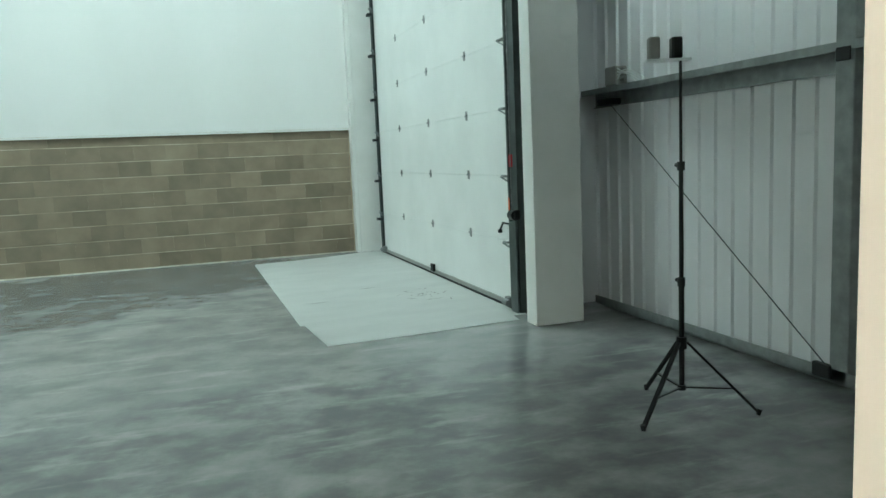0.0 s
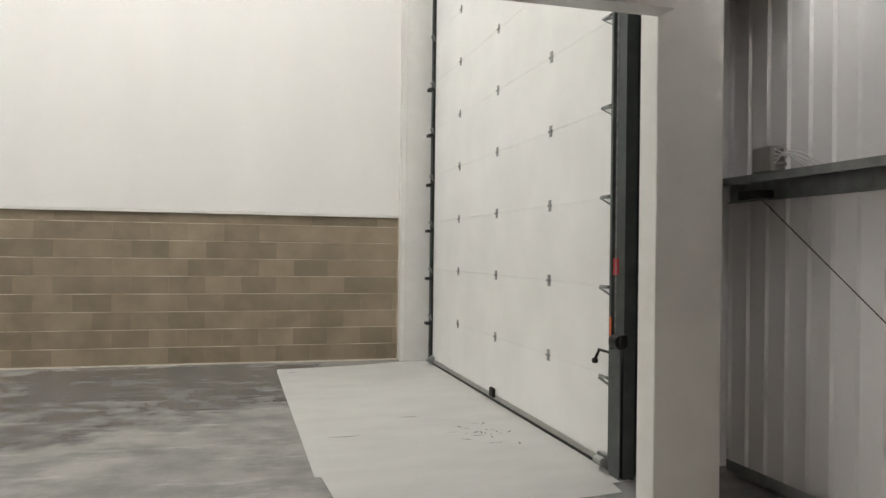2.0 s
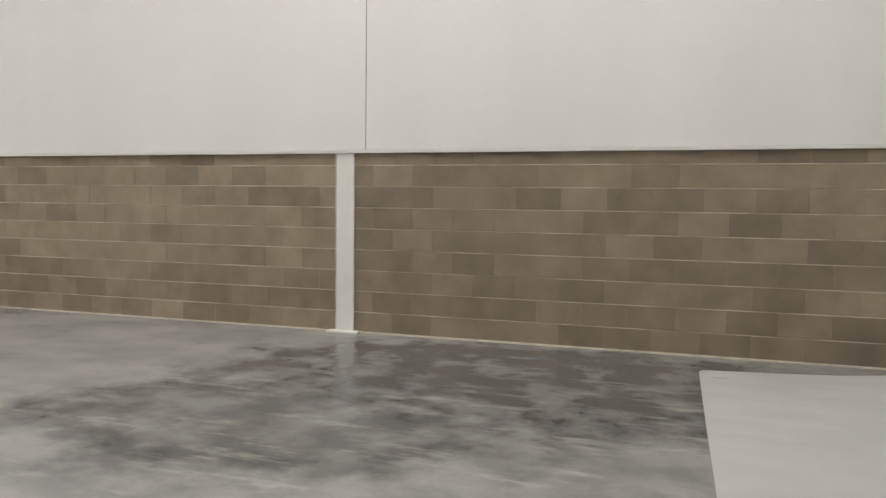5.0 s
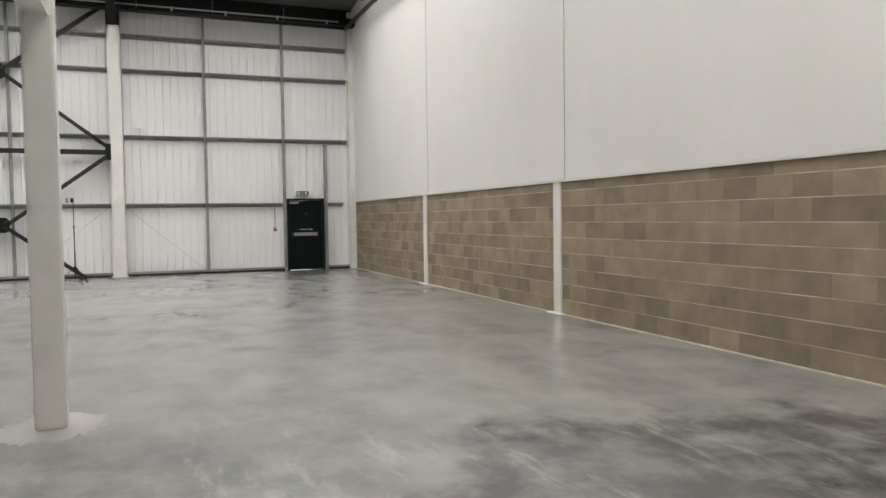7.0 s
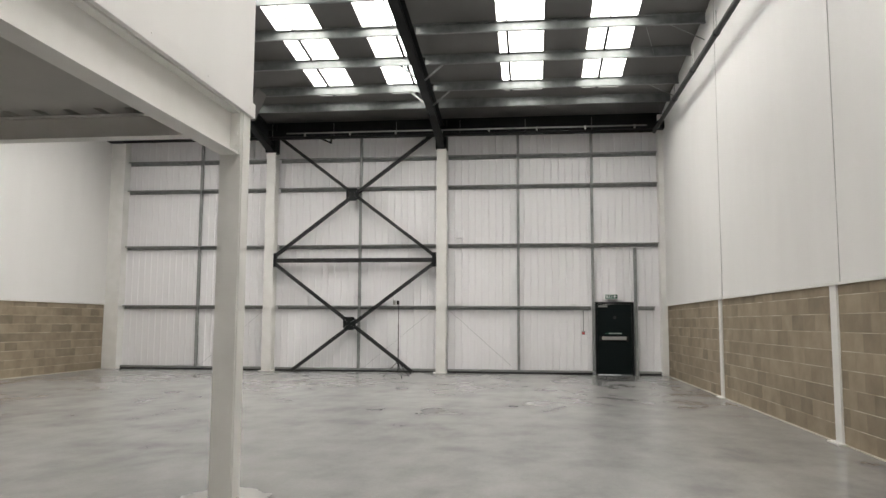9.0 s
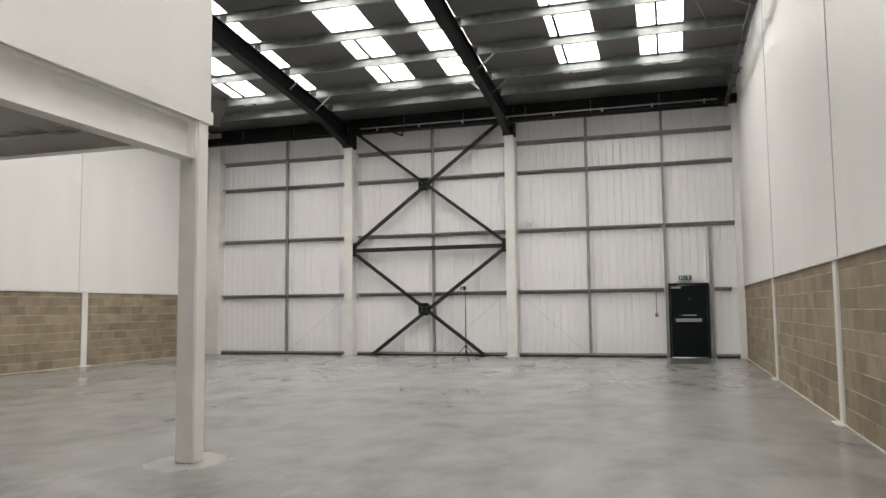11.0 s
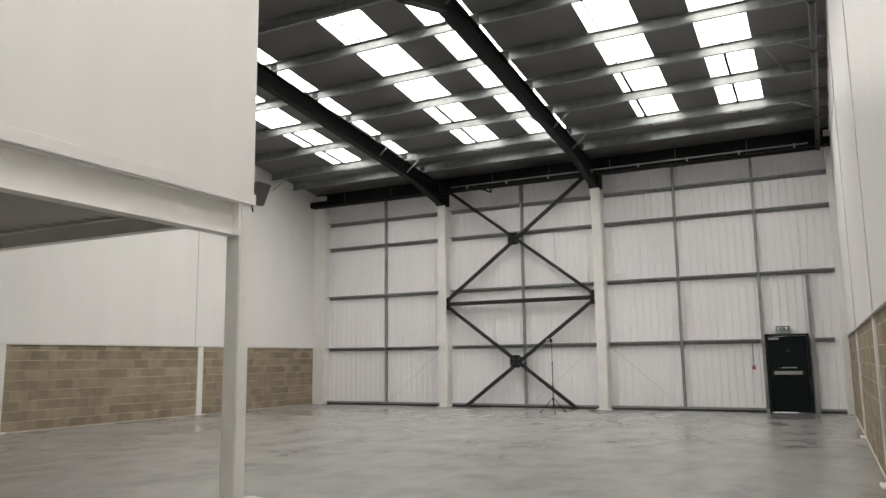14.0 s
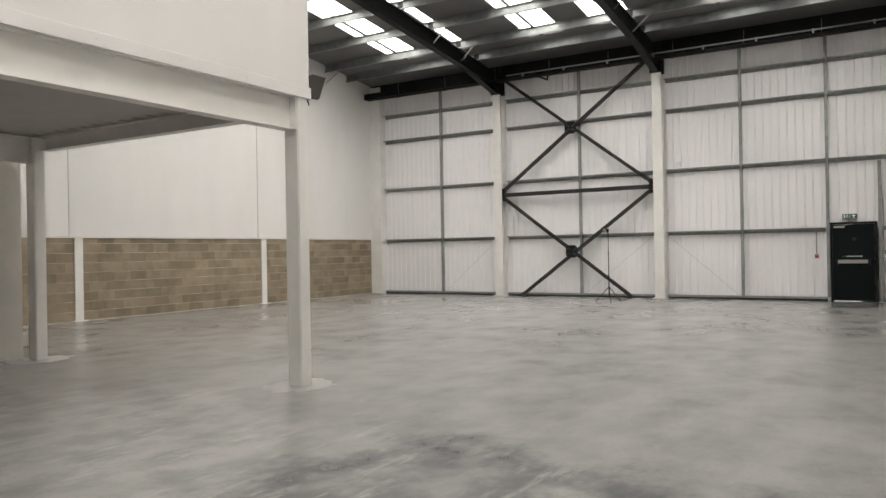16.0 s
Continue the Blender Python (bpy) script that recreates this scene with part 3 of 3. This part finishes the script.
part("case", box(-20.97, 10.17, 1.2, -20.91, 10.27, 1.31, 0.006), M_GREYP, cp)
part("face", box(-20.912, 10.185, 1.21, -20.905, 10.255, 1.27), M_RED, cp)
part("conduit", rod((-20.93, 10.22, 1.3), (-20.93, 10.22, 1.94), 0.014), M_GALV, cp)
jbw = tagged(part("junction_box", box(-20.86, 9.85, 2.061, -20.76, 10.0, 2.13, 0.01), M_WHITE), "small white junction box with cable on the rail", "electrical box")
part("cable", joined(rod((-20.83, 9.6, 2.068), (-20.83, 9.86, 2.09), 0.008), rod((-20.83, 10.0, 2.09), (-20.83, 10.45, 2.12), 0.008)), M_WHITE, jbw, "thin white cable")
tagged(part("wall_box", box(-20.97, 6.36, 4.18, -20.88, 6.56, 4.42, 0.01), M_CLAD), "small white box high on the cladding", "electrical box")

# ---- mezzanine ----
YB, XC = 5.985, -4.20
for x, y in ((XC, 5.992), (XC + 0.1, 0.68)):
    t = thing("mezzanine_column", (x, y, 0), "pale painted square steel column carrying the mezzanine", "column", "mezzanine columns", "structure")
    part("shaft", box(x - 0.092, y - 0.108, 0.0, x + 0.092, y + 0.108, 3.45, 0.012, 2), M_STEELW, t)
    part("end_plate", box(x + 0.092, y - 0.09, 3.05, x + 0.107, y + 0.09, 3.45, 0.002), M_STEELW, t)
    for z in (3.14, 3.24, 3.34):
        for dy in (-0.055, 0.055):
            part("bolt", rod((x + 0.107, y + dy, z), (x + 0.121, y + dy, z), 0.013, 6), M_STEELW, t)
ISEC = isec(0.17, 0.40, 0.018, 0.010)
DEEP, SHALLOW = 3.25, 3.36
for a, b in (((XC + 0.107, YB, DEEP), (3.826, YB, DEEP)), ((XC, YB - 0.10, SHALLOW), (XC, 0.79, SHALLOW)), ((XC + 0.207, 0.68, DEEP), (4.7, 0.68, DEEP)), ((0.0, YB - 0.1, SHALLOW), (0.0, 0.77, SHALLOW))):
    prof = ISEC if a[2] == DEEP else isec(0.15, 0.22, 0.012, 0.008)
    tagged(part("mezzanine_beam", beam(a, b, prof), M_STEELW), "pale painted steel beam under the mezzanine deck", "beam", "mezzanine beams", "structure")
# ribbed deck, ribs along x; it stops short of the east cladding, so daylight falls down that wall
bm = bmesh.new()
pts, y = [], 0.3
while y < 5.75:
    pts += [(y, 3.475), (y + 0.225, 3.475), (y + 0.235, 3.53), (y + 0.29, 3.53)]
    y += 0.30
rows = [[bm.verts.new((x, p, q)) for p, q in pts] for x in (-4.31, 4.05)]
for i in range(len(pts) - 1):
    bm.faces.new((rows[0][i], rows[0][i + 1], rows[1][i + 1], rows[1][i]))
deck = tagged(part("mezzanine_deck", bm, M_DECK), "ribbed steel underside of the mezzanine floor", "deck", kind="structure")
part("slab", box(-4.31, 0.2, 3.545, 4.05, 6.05, 3.68), M_DECK, deck)
part("soffit", box(-3.93, 0.80, 3.466, 4.05, 5.88, 3.472), M_DECK, deck, "flat pale soffit sheet")
mw = tagged(part("mezzanine_wall", joined(box(-4.322, 6.06, 3.45, 4.85, 6.10, 9.3), box(-4.322, -5.1, 3.45, -4.312, 6.06, 9.3)), M_LINING), "plain white wall panel above the mezzanine edge", "wall", kind="structure")
part("edge_trim", box(-4.333, 6.104, 3.44, 4.85, 6.125, 3.575, 0.003), M_LINING, mw, "white folded metal edge trim")
part("edge_trim", box(-4.333, 5.95, 3.44, -4.3245, 6.103, 3.575), M_LINING, mw, "white folded metal edge trim")
for i in range(9):
    part("screw", rod((-4.2 + i * 0.9, 6.125, 3.51), (-4.2 + i * 0.9, 6.129, 3.51), 0.008, 6), M_STEELW, mw)
fl = thing("floodlight", (-4.48, 5.98, 3.6), "grey wedge-shaped floodlight on the mezzanine corner", "floodlight")
bm = bmesh.new()
prof = [(6.13, 3.75), (5.93, 3.74), (5.96, 3.50), (6.02, 3.50)]
f0 = [bm.verts.new((-4.36, p, q)) for p, q in prof]
f1 = [bm.verts.new((-4.60, p, q)) for p, q in prof]
bm.faces.new(f0), bm.faces.new(f1[::-1])
for i in range(4):
    bm.faces.new((f0[i], f0[(i + 1) % 4], f1[(i + 1) % 4], f1[i]))
part("housing", bm, M_LAMP, fl)
part("bracket", boxes((-4.41, 5.90, 3.46, -4.334, 6.0, 3.56)), M_WHITE, fl)
part("cable", rod((-4.43, 5.97, 3.5), (-4.43, 6.0, 3.40), 0.008), M_BLACK, fl)

for x in (-18.05, -14.8, -11.5):
    z = rafter_top(x)
    for y0, y1 in ((11.75, 12.62), (-4.35, -5.12)):
        tagged(part("purlin_brace", rod((x, y0, z + 0.02), (x, y1, z - 0.42), 0.014, 6), M_GALV), "thin galvanised brace between purlin and wall", "brace", "purlin braces", "structure")
tagged(part("tie_rod", rod((-15.0, 11.35, 8.50), (-16.4, 11.75, 8.30), 0.008, 6), M_GALV), "thin pale tie rod under the roof", "rod")

# office wall under the mezzanine, with the doorway the walk comes out of
tagged(part("wall_office", boxes((-4.05, 0.18, 0, -1.60, 0.35, 3.08), (1.285, 0.18, 0, 4.88, 0.35, 3.08), (-1.60, 0.18, 2.9, 1.285, 0.35, 3.08), (-4.05, -5.15, 0, -3.9, 0.18, 3.08)), M_CREAM), "cream painted wall with an open doorway", "wall", kind="structure")
tagged(part("door_lining", box(1.27, 0.178, 0.0, 1.283, 0.352, 2.898, 0.002), M_TIMBER), "warm cream door lining of the open doorway", "door lining", kind="structure")
tagged(part("ceiling_office", box(-4.05, -5.15, 3.10, 4.88, 0.18, 3.2), M_LINING), "plain white office ceiling", "ceiling", kind="structure")

def light_panel(x, y):
    t = thing("ceiling_light", (x, y, 3.1), "white office ceiling light panel behind the doorway", "ceiling light", "office ceiling lights")
    part("frame", boxes((x - 0.3, y - 0.6, 3.07, x + 0.3, y - 0.57, 3.10), (x - 0.3, y + 0.57, 3.07, x + 0.3, y + 0.6, 3.10), (x - 0.3, y - 0.57, 3.07, x - 0.27, y + 0.57, 3.10), (x + 0.27, y - 0.57, 3.07, x + 0.3, y + 0.57, 3.10)), M_WHITE, t)
    part("diffuser", box(x - 0.27, y - 0.57, 3.08, x + 0.27, y + 0.57, 3.09), M_PANEL, t)


for x in (-1.2, 0.6):
    light_panel(x, -0.9)

# ---- loading door ----
XP = 3.96
door2 = tagged(part("door_2", box(XP + 0.042, 6.8, 0.05, XP + 0.05, 12.2, 5.3), M_DOORW), "closed white sectional loading door", "door", kind="structure")
for i in range(8):
    z0 = 0.03 + i * 0.655
    part("panel", box(XP, 6.80, z0 + 0.0008, XP + 0.04, 12.2, z0 + 0.6545, 0.0012), M_DOORW, door2, "white insulated door panel")
    if i:
        for y in (8.05, 9.47, 10.9):
            h = part("hinge", joined(box(XP - 0.006, y - 0.03, z0 - 0.05, XP - 0.001, y + 0.03, z0 + 0.05, 0.002), rod((XP - 0.008, y - 0.035, z0), (XP - 0.008, y + 0.035, z0), 0.009, 8)), M_GALV, door2, "galvanised hinge")
    zz = z0 + (0.02 if i else 0.0)
    for y, s in ((6.9, -1), (12.13, 1)):
        yo = y - s * 0.045
        flat = [(-0.016, -0.004), (0.016, -0.004), (0.016, 0.004), (-0.016, 0.004)]
        bmh = joined(beam((XP - 0.012, y + s * 0.05, zz - 0.03), (XP - 0.075, yo, zz - 0.03), flat), beam((XP - 0.075, yo, zz - 0.03), (XP - 0.012, y + s * 0.03, zz - 0.09), flat), rod((XP - 0.06, y - 0.06, zz - 0.02), (XP - 0.06, y + 0.06, zz - 0.02), 0.012, 8))
        if i:
            part("roller_bracket", bmh, M_GALV, door2, "galvanised roller bracket")
        else:
            bmh.free()
part("bottom_bar", boxes((XP - 0.015, 6.82, 0.03, XP - 0.001, 12.18, 0.075)), M_ALU, door2, "aluminium bottom bar")
part("bottom_seal", box(XP - 0.018, 6.82, 0.0, XP + 0.04, 12.18, 0.028, 0.004), M_BLACK, door2, "black rubber bottom seal")
part("step_plate", box(XP - 0.05, 9.40, 0.05, XP - 0.016, 9.52, 0.15, 0.008), M_BLACK, door2, "black foot handle")
for y in (6.95, 12.08):
    part("bottom_bracket", joined(box(XP - 0.05, y - 0.06, 0.02, XP - 0.001, y + 0.06, 0.12, 0.006), rod((XP - 0.07, y - 0.09, 0.07), (XP - 0.07, y + 0.02, 0.07), 0.035, 12)), M_GALV, door2, "galvanised bottom bracket")
part("bolt_handle", joined(rod((XP - 0.05, 6.84, 0.87), (XP - 0.05, 7.0, 0.87), 0.01), rod((XP - 0.05, 6.99, 0.87), (XP - 0.08, 7.0, 0.80), 0.01), box(XP - 0.1, 6.98, 0.77, XP - 0.06, 7.02, 0.81, 0.01)), M_BLACK, door2, "black slide bolt")
part("orange_label", box(XP - 0.059, 6.795, 0.97, XP - 0.0555, 6.82, 1.13), M_ORANGE, door2)
for y0, y1 in ((6.66, 6.835), (12.16, 12.25)):
    g = thing("door_guide", (XP, y0, 0), "galvanised steel vertical guide of the loading door", "door guide", "loading door guides", "structure")
    part("channel", joined(box(XP - 0.055, y1 - 0.03 if y0 < 9 else y0, 0.02, XP - 0.004, y1 if y0 < 9 else y0 + 0.02, 5.3), box(XP - 0.03, y0, 0.0, XP + 0.06, y1 - 0.031 if y0 < 9 else y1, 5.3)), M_GUIDE, g)
    if y0 < 9:
        part("guard_plate", box(XP - 0.062, 6.65, 0.0, XP - 0.056, 6.8, 0.90, 0.002), M_GUIDE, g, "grey chain guard plate")
        part("chain_wheel", joined(rod((XP - 0.08, 6.60, 0.97), (XP - 0.08, 6.70, 0.97), 0.05, 16), box(XP - 0.1, 6.58, 0.93, XP - 0.04, 6.62, 1.02, 0.01)), M_BLACK, g, "black chain wheel")
        part("red_tag", box(XP - 0.075, 6.68, 1.43, XP - 0.062, 6.745, 1.55, 0.004), M_RED, g, "red tag on the chain")
        bmc = bmesh.new()
        for i in range(90):
            z = 1.02 + i * 0.04
            add_box(bmc, XP - 0.085, 6.69 - (0.008 if i % 2 else 0.003), z, XP - 0.079, 6.69 + (0.008 if i % 2 else 0.003), z + 0.036)
        tagged(part("chain", bmc, M_GALV, g, "steel hoist chain"), kind="stuff")
    else:
        for z in (0.55, 1.18, 1.85, 2.5, 3.2, 3.85):
            part("bracket", box(XP - 0.1, 12.14, z, XP - 0.03, 12.27, z + 0.04, 0.004), M_BRACE, g)
tagged(part("boxed_column", box(3.828, 6.09, 0.0, 4.305, 6.30, 7.6, 0.006), M_STEELW), "white boxed-in column beside the loading door", "column", kind="structure")
tagged(part("boxed_column", box(3.622, 12.50, 0.0, 4.05, 13.0, 7.6, 0.006), M_STEELW), "white boxed-in column in the corner by the loading door", "column", kind="structure")
tagged(part("column_edge_trim", box(3.562, 12.50, 0.0, 3.62, 12.72, 7.6), M_STEELW), "thin white edge trim at the corner column", "trim", kind="structure")

# things on the east cladding
jb = thing("junction_box", (4.7, 6.25, 2.137), "grey square junction box on the rail", "electrical box")
part("case", box(4.72, 6.16, 2.137, 4.84, 6.36, 2.31, 0.01), M_GREYP, jb)
for z in (2.18, 2.23, 2.28):
    part("gland", rod((4.77, 6.09, z), (4.77, 6.16, z), 0.016, 10), M_GREYP, jb)
cb = bpy.data.curves.new("cable", "CURVE")
cb.dimensions, cb.bevel_depth = "3D", 0.005
for k in range(4):
    sp = cb.splines.new("BEZIER")
    sp.bezier_points.add(2)
    for p, co in zip(sp.bezier_points, ((4.7, 6.10, 2.19 + 0.03 * k), (4.68 + 0.02 * k, 5.95, 2.25 - 0.02 * k), (4.78, 5.75 + 0.06 * k, 2.146))):
        p.co = co
        p.handle_left_type = p.handle_right_type = "AUTO"
cb.materials.append(M_WHITE)
cable = new("cable", cb)
cable.parent = jb
cable.matrix_parent_inverse = jb.matrix_basis.inverted()
cable.location.z = -0.004
cable["label"] = "loose pale cables spread along the rail"
tagged(part("brace_wire", rod((4.72, 6.28, 1.98), (4.76, 3.74, 0.10), 0.004, 6), M_BRACE), "thin diagonal steel tie wire across the cladding", "wire")
tagged(part("rail_bracket", box(4.72, 6.30, 1.97, 4.86, 6.5, 2.03, 0.004), M_DARK), "dark steel bracket at the end of the rail", "bracket")
tagged(part("rail_bracket", box(4.70, 3.58, 2.02, 4.715, 3.68, 2.10, 0.003), M_BRACE), "dark steel bracket joining rail and post", "bracket")


tagged(part("foot_bracket", box(4.70, 3.68, 0.05, 4.74, 3.82, 0.14, 0.004), M_BRACE), "dark bracket at the foot of the post", "bracket")


# ---- lamp tripods ----
def tripod(at, turn, head):
    t = thing("tripod_stand", (0, 0, 0), "black telescopic tripod stand with a small device on top", "tripod", "tripod stands")
    part("pole", rod((0, 0, 0.13), (0, 0, 0.78), 0.016, 10), M_BLACK, t)
    part("pole", rod((0, 0, 0.78), (0, 0, 1.45), 0.013, 10), M_BLACK, t)
    part("pole", rod((0, 0, 1.45), (0, 0, 2.03), 0.009, 10), M_BLACK, t)
    for z in (0.78, 1.45):
        c = part("collar", rod((0, 0, z - 0.03), (0, 0, z + 0.02), 0.022, 10), M_BLACK, t)
        part("knob", rod((0.02, 0, z), (0.05, 0, z), 0.012, 8), M_BLACK, c)
    part("hub", rod((0, 0, 0.38), (0, 0, 0.45), 0.03, 12), M_BLACK, t)
    part("lower_hub", rod((0, 0, 0.13), (0, 0, 0.16), 0.025, 12), M_BLACK, t)
    for k in range(3):
        a = radians(120 * k)
        c, s = math.cos(a), math.sin(a)
        leg = part("leg", beam((c * 0.03, s * 0.03, 0.42), (c * 0.425, s * 0.425, 0.012), [(-0.012, -0.007), (0.012, -0.007), (0.012, 0.007), (-0.012, 0.007)]), M_BLACK, t)
        part("foot", rod((c * 0.42, s * 0.42, 0.0), (c * 0.43, s * 0.43, 0.035), 0.014, 8), M_BLACK, leg)
        part("brace", beam((c * 0.02, s * 0.02, 0.145), (c * 0.29, s * 0.29, 0.152), [(-0.008, -0.004), (0.008, -0.004), (0.008, 0.004), (-0.008, 0.004)]), M_BLACK, t)
    mm = pose(0, 0, 0, 0, 0, head)
    for nm, bmh, m in (("plate", box(-0.20, -0.05, 2.03, 0.05, 0.05, 2.042, 0.003), M_WHITE), ("sensor", box(-0.18, -0.035, 2.043, -0.12, 0.035, 2.165, 0.008), M_GREYP), ("battery", box(-0.055, -0.035, 2.043, 0.005, 0.035, 2.16, 0.008), M_BLACK)):
        bmesh.ops.transform(bmh, matrix=mm, verts=bmh.verts)
        part(nm, bmh, m, t, "pale grey device" if nm == "sensor" else "")
    t.matrix_basis = pose(*at, 0, 0, turn)
    return t


tripod((3.63, 3.715, 0), 85, -105)
tripod((-18.7, 4.91, 0), 25, 40)

# ---- marks on the painted patch ----
bm = bmesh.new()
rg = random.Random(5)
for i in range(26):
    x, y = 3.36 + rg.gauss(0, 0.14), 8.2 + rg.gauss(0, 0.2)
    a, l, w = rg.uniform(0, 3.1), rg.uniform(0.02, 0.07), rg.uniform(0.005, 0.012)
    c, s = math.cos(a), math.sin(a)
    bm.faces.new([bm.verts.new((x + c * p - s * q, y + s * p + c * q, 0.0055)) for p, q in ((-l, 0), (0, -w), (l, 0), (0, w))])
for x, y, l in ((2.2, 8.27, 0.16), (2.9, 8.9, 0.12), (1.98, 11.72, 0.09)):
    bm.faces.new([bm.verts.new((x + p, y + q, 0.0055)) for p, q in ((-l, 0), (0, -0.012), (l, 0.01), (0, 0.012))])
tagged(part("scuff_marks", bm, M_SCUFF), "small dark scuffs on the painted patch", "marks", kind="stuff")

# ---- concrete blocks ----
H, L, J = 0.241, 0.475, 0.010


def block_mesh(name, length, height, m):
    me = bpy.data.meshes.new(name)
    b = box(-length / 2, -0.012, -height / 2, length / 2, 0.012, height / 2)
    bmesh.ops.bevel(b, geom=[e for e in b.edges if all(v.co.y < 0 for v in e.verts)], offset=0.0015, segments=1, affect="EDGES")
    b.to_mesh(me)
    b.free()
    me.materials.append(m)
    return me


rb = random.Random(11)


def lay(x0, x1):
    """Places (x, z, length, height) of the blocks between two posts."""
    out = []
    z, k = 0.0, 0
    while z < BASE - 0.05:
        h = min(H, BASE - z) - J
        x = x0 - (L / 2 if k % 2 else 0.0)
        while x < x1:
            a, b = max(x, x0), min(x + L, x1)
            if b - a > 0.05:
                out.append(((a + b) / 2, z + h / 2 + J / 2, b - a - 0.0008, h))
            x += L
        z, k = z + H, k + 1
    return out


shared = {}
bays = [(-1.98, 3.54), (-8.12, -2.22), (-14.17, -8.34), (-20.62, -14.38)]
rest = []
count = 0
for x0, x1 in bays:
    for x, z, l, h in lay(x0, x1):
        if x > -11.5 and count < 300:
            key = (round(l, 2), round(h, 2), x0 > -3)
            if key not in shared:
                shared[key] = block_mesh("block", l, h, M_BLOCKD if key[2] else M_BLOCK)
            o = new("block", shared[key])
            o.matrix_basis = pose(x, YN - 0.01 + rb.uniform(-0.0015, 0.0015), z)
            o.parent = wall_n
            count += 1
        else:
            rest.append((x, z, l, h, YN - 0.01, 1))
for x0, x1 in ((-8.44, -2.2), (-14.77, -8.66), (-20.62, -14.99)):
    for x, z, l, h in lay(x0, x1):
        rest.append((x, z, l, h, YS + 0.01, -1))
for yy, owner in ((YN - 0.01, wall_n), (YS + 0.01, wall_s)):
    bm = bmesh.new()
    for x, z, l, h, y, s in rest:
        if y == yy:
            add_box(bm, x - l / 2, y - 0.012, z - h / 2, x + l / 2, y + 0.012, z + h / 2)
    tagged(part("blocks", bm, M_BLOCKJ, owner, "buff concrete blocks"), kind="stuff")
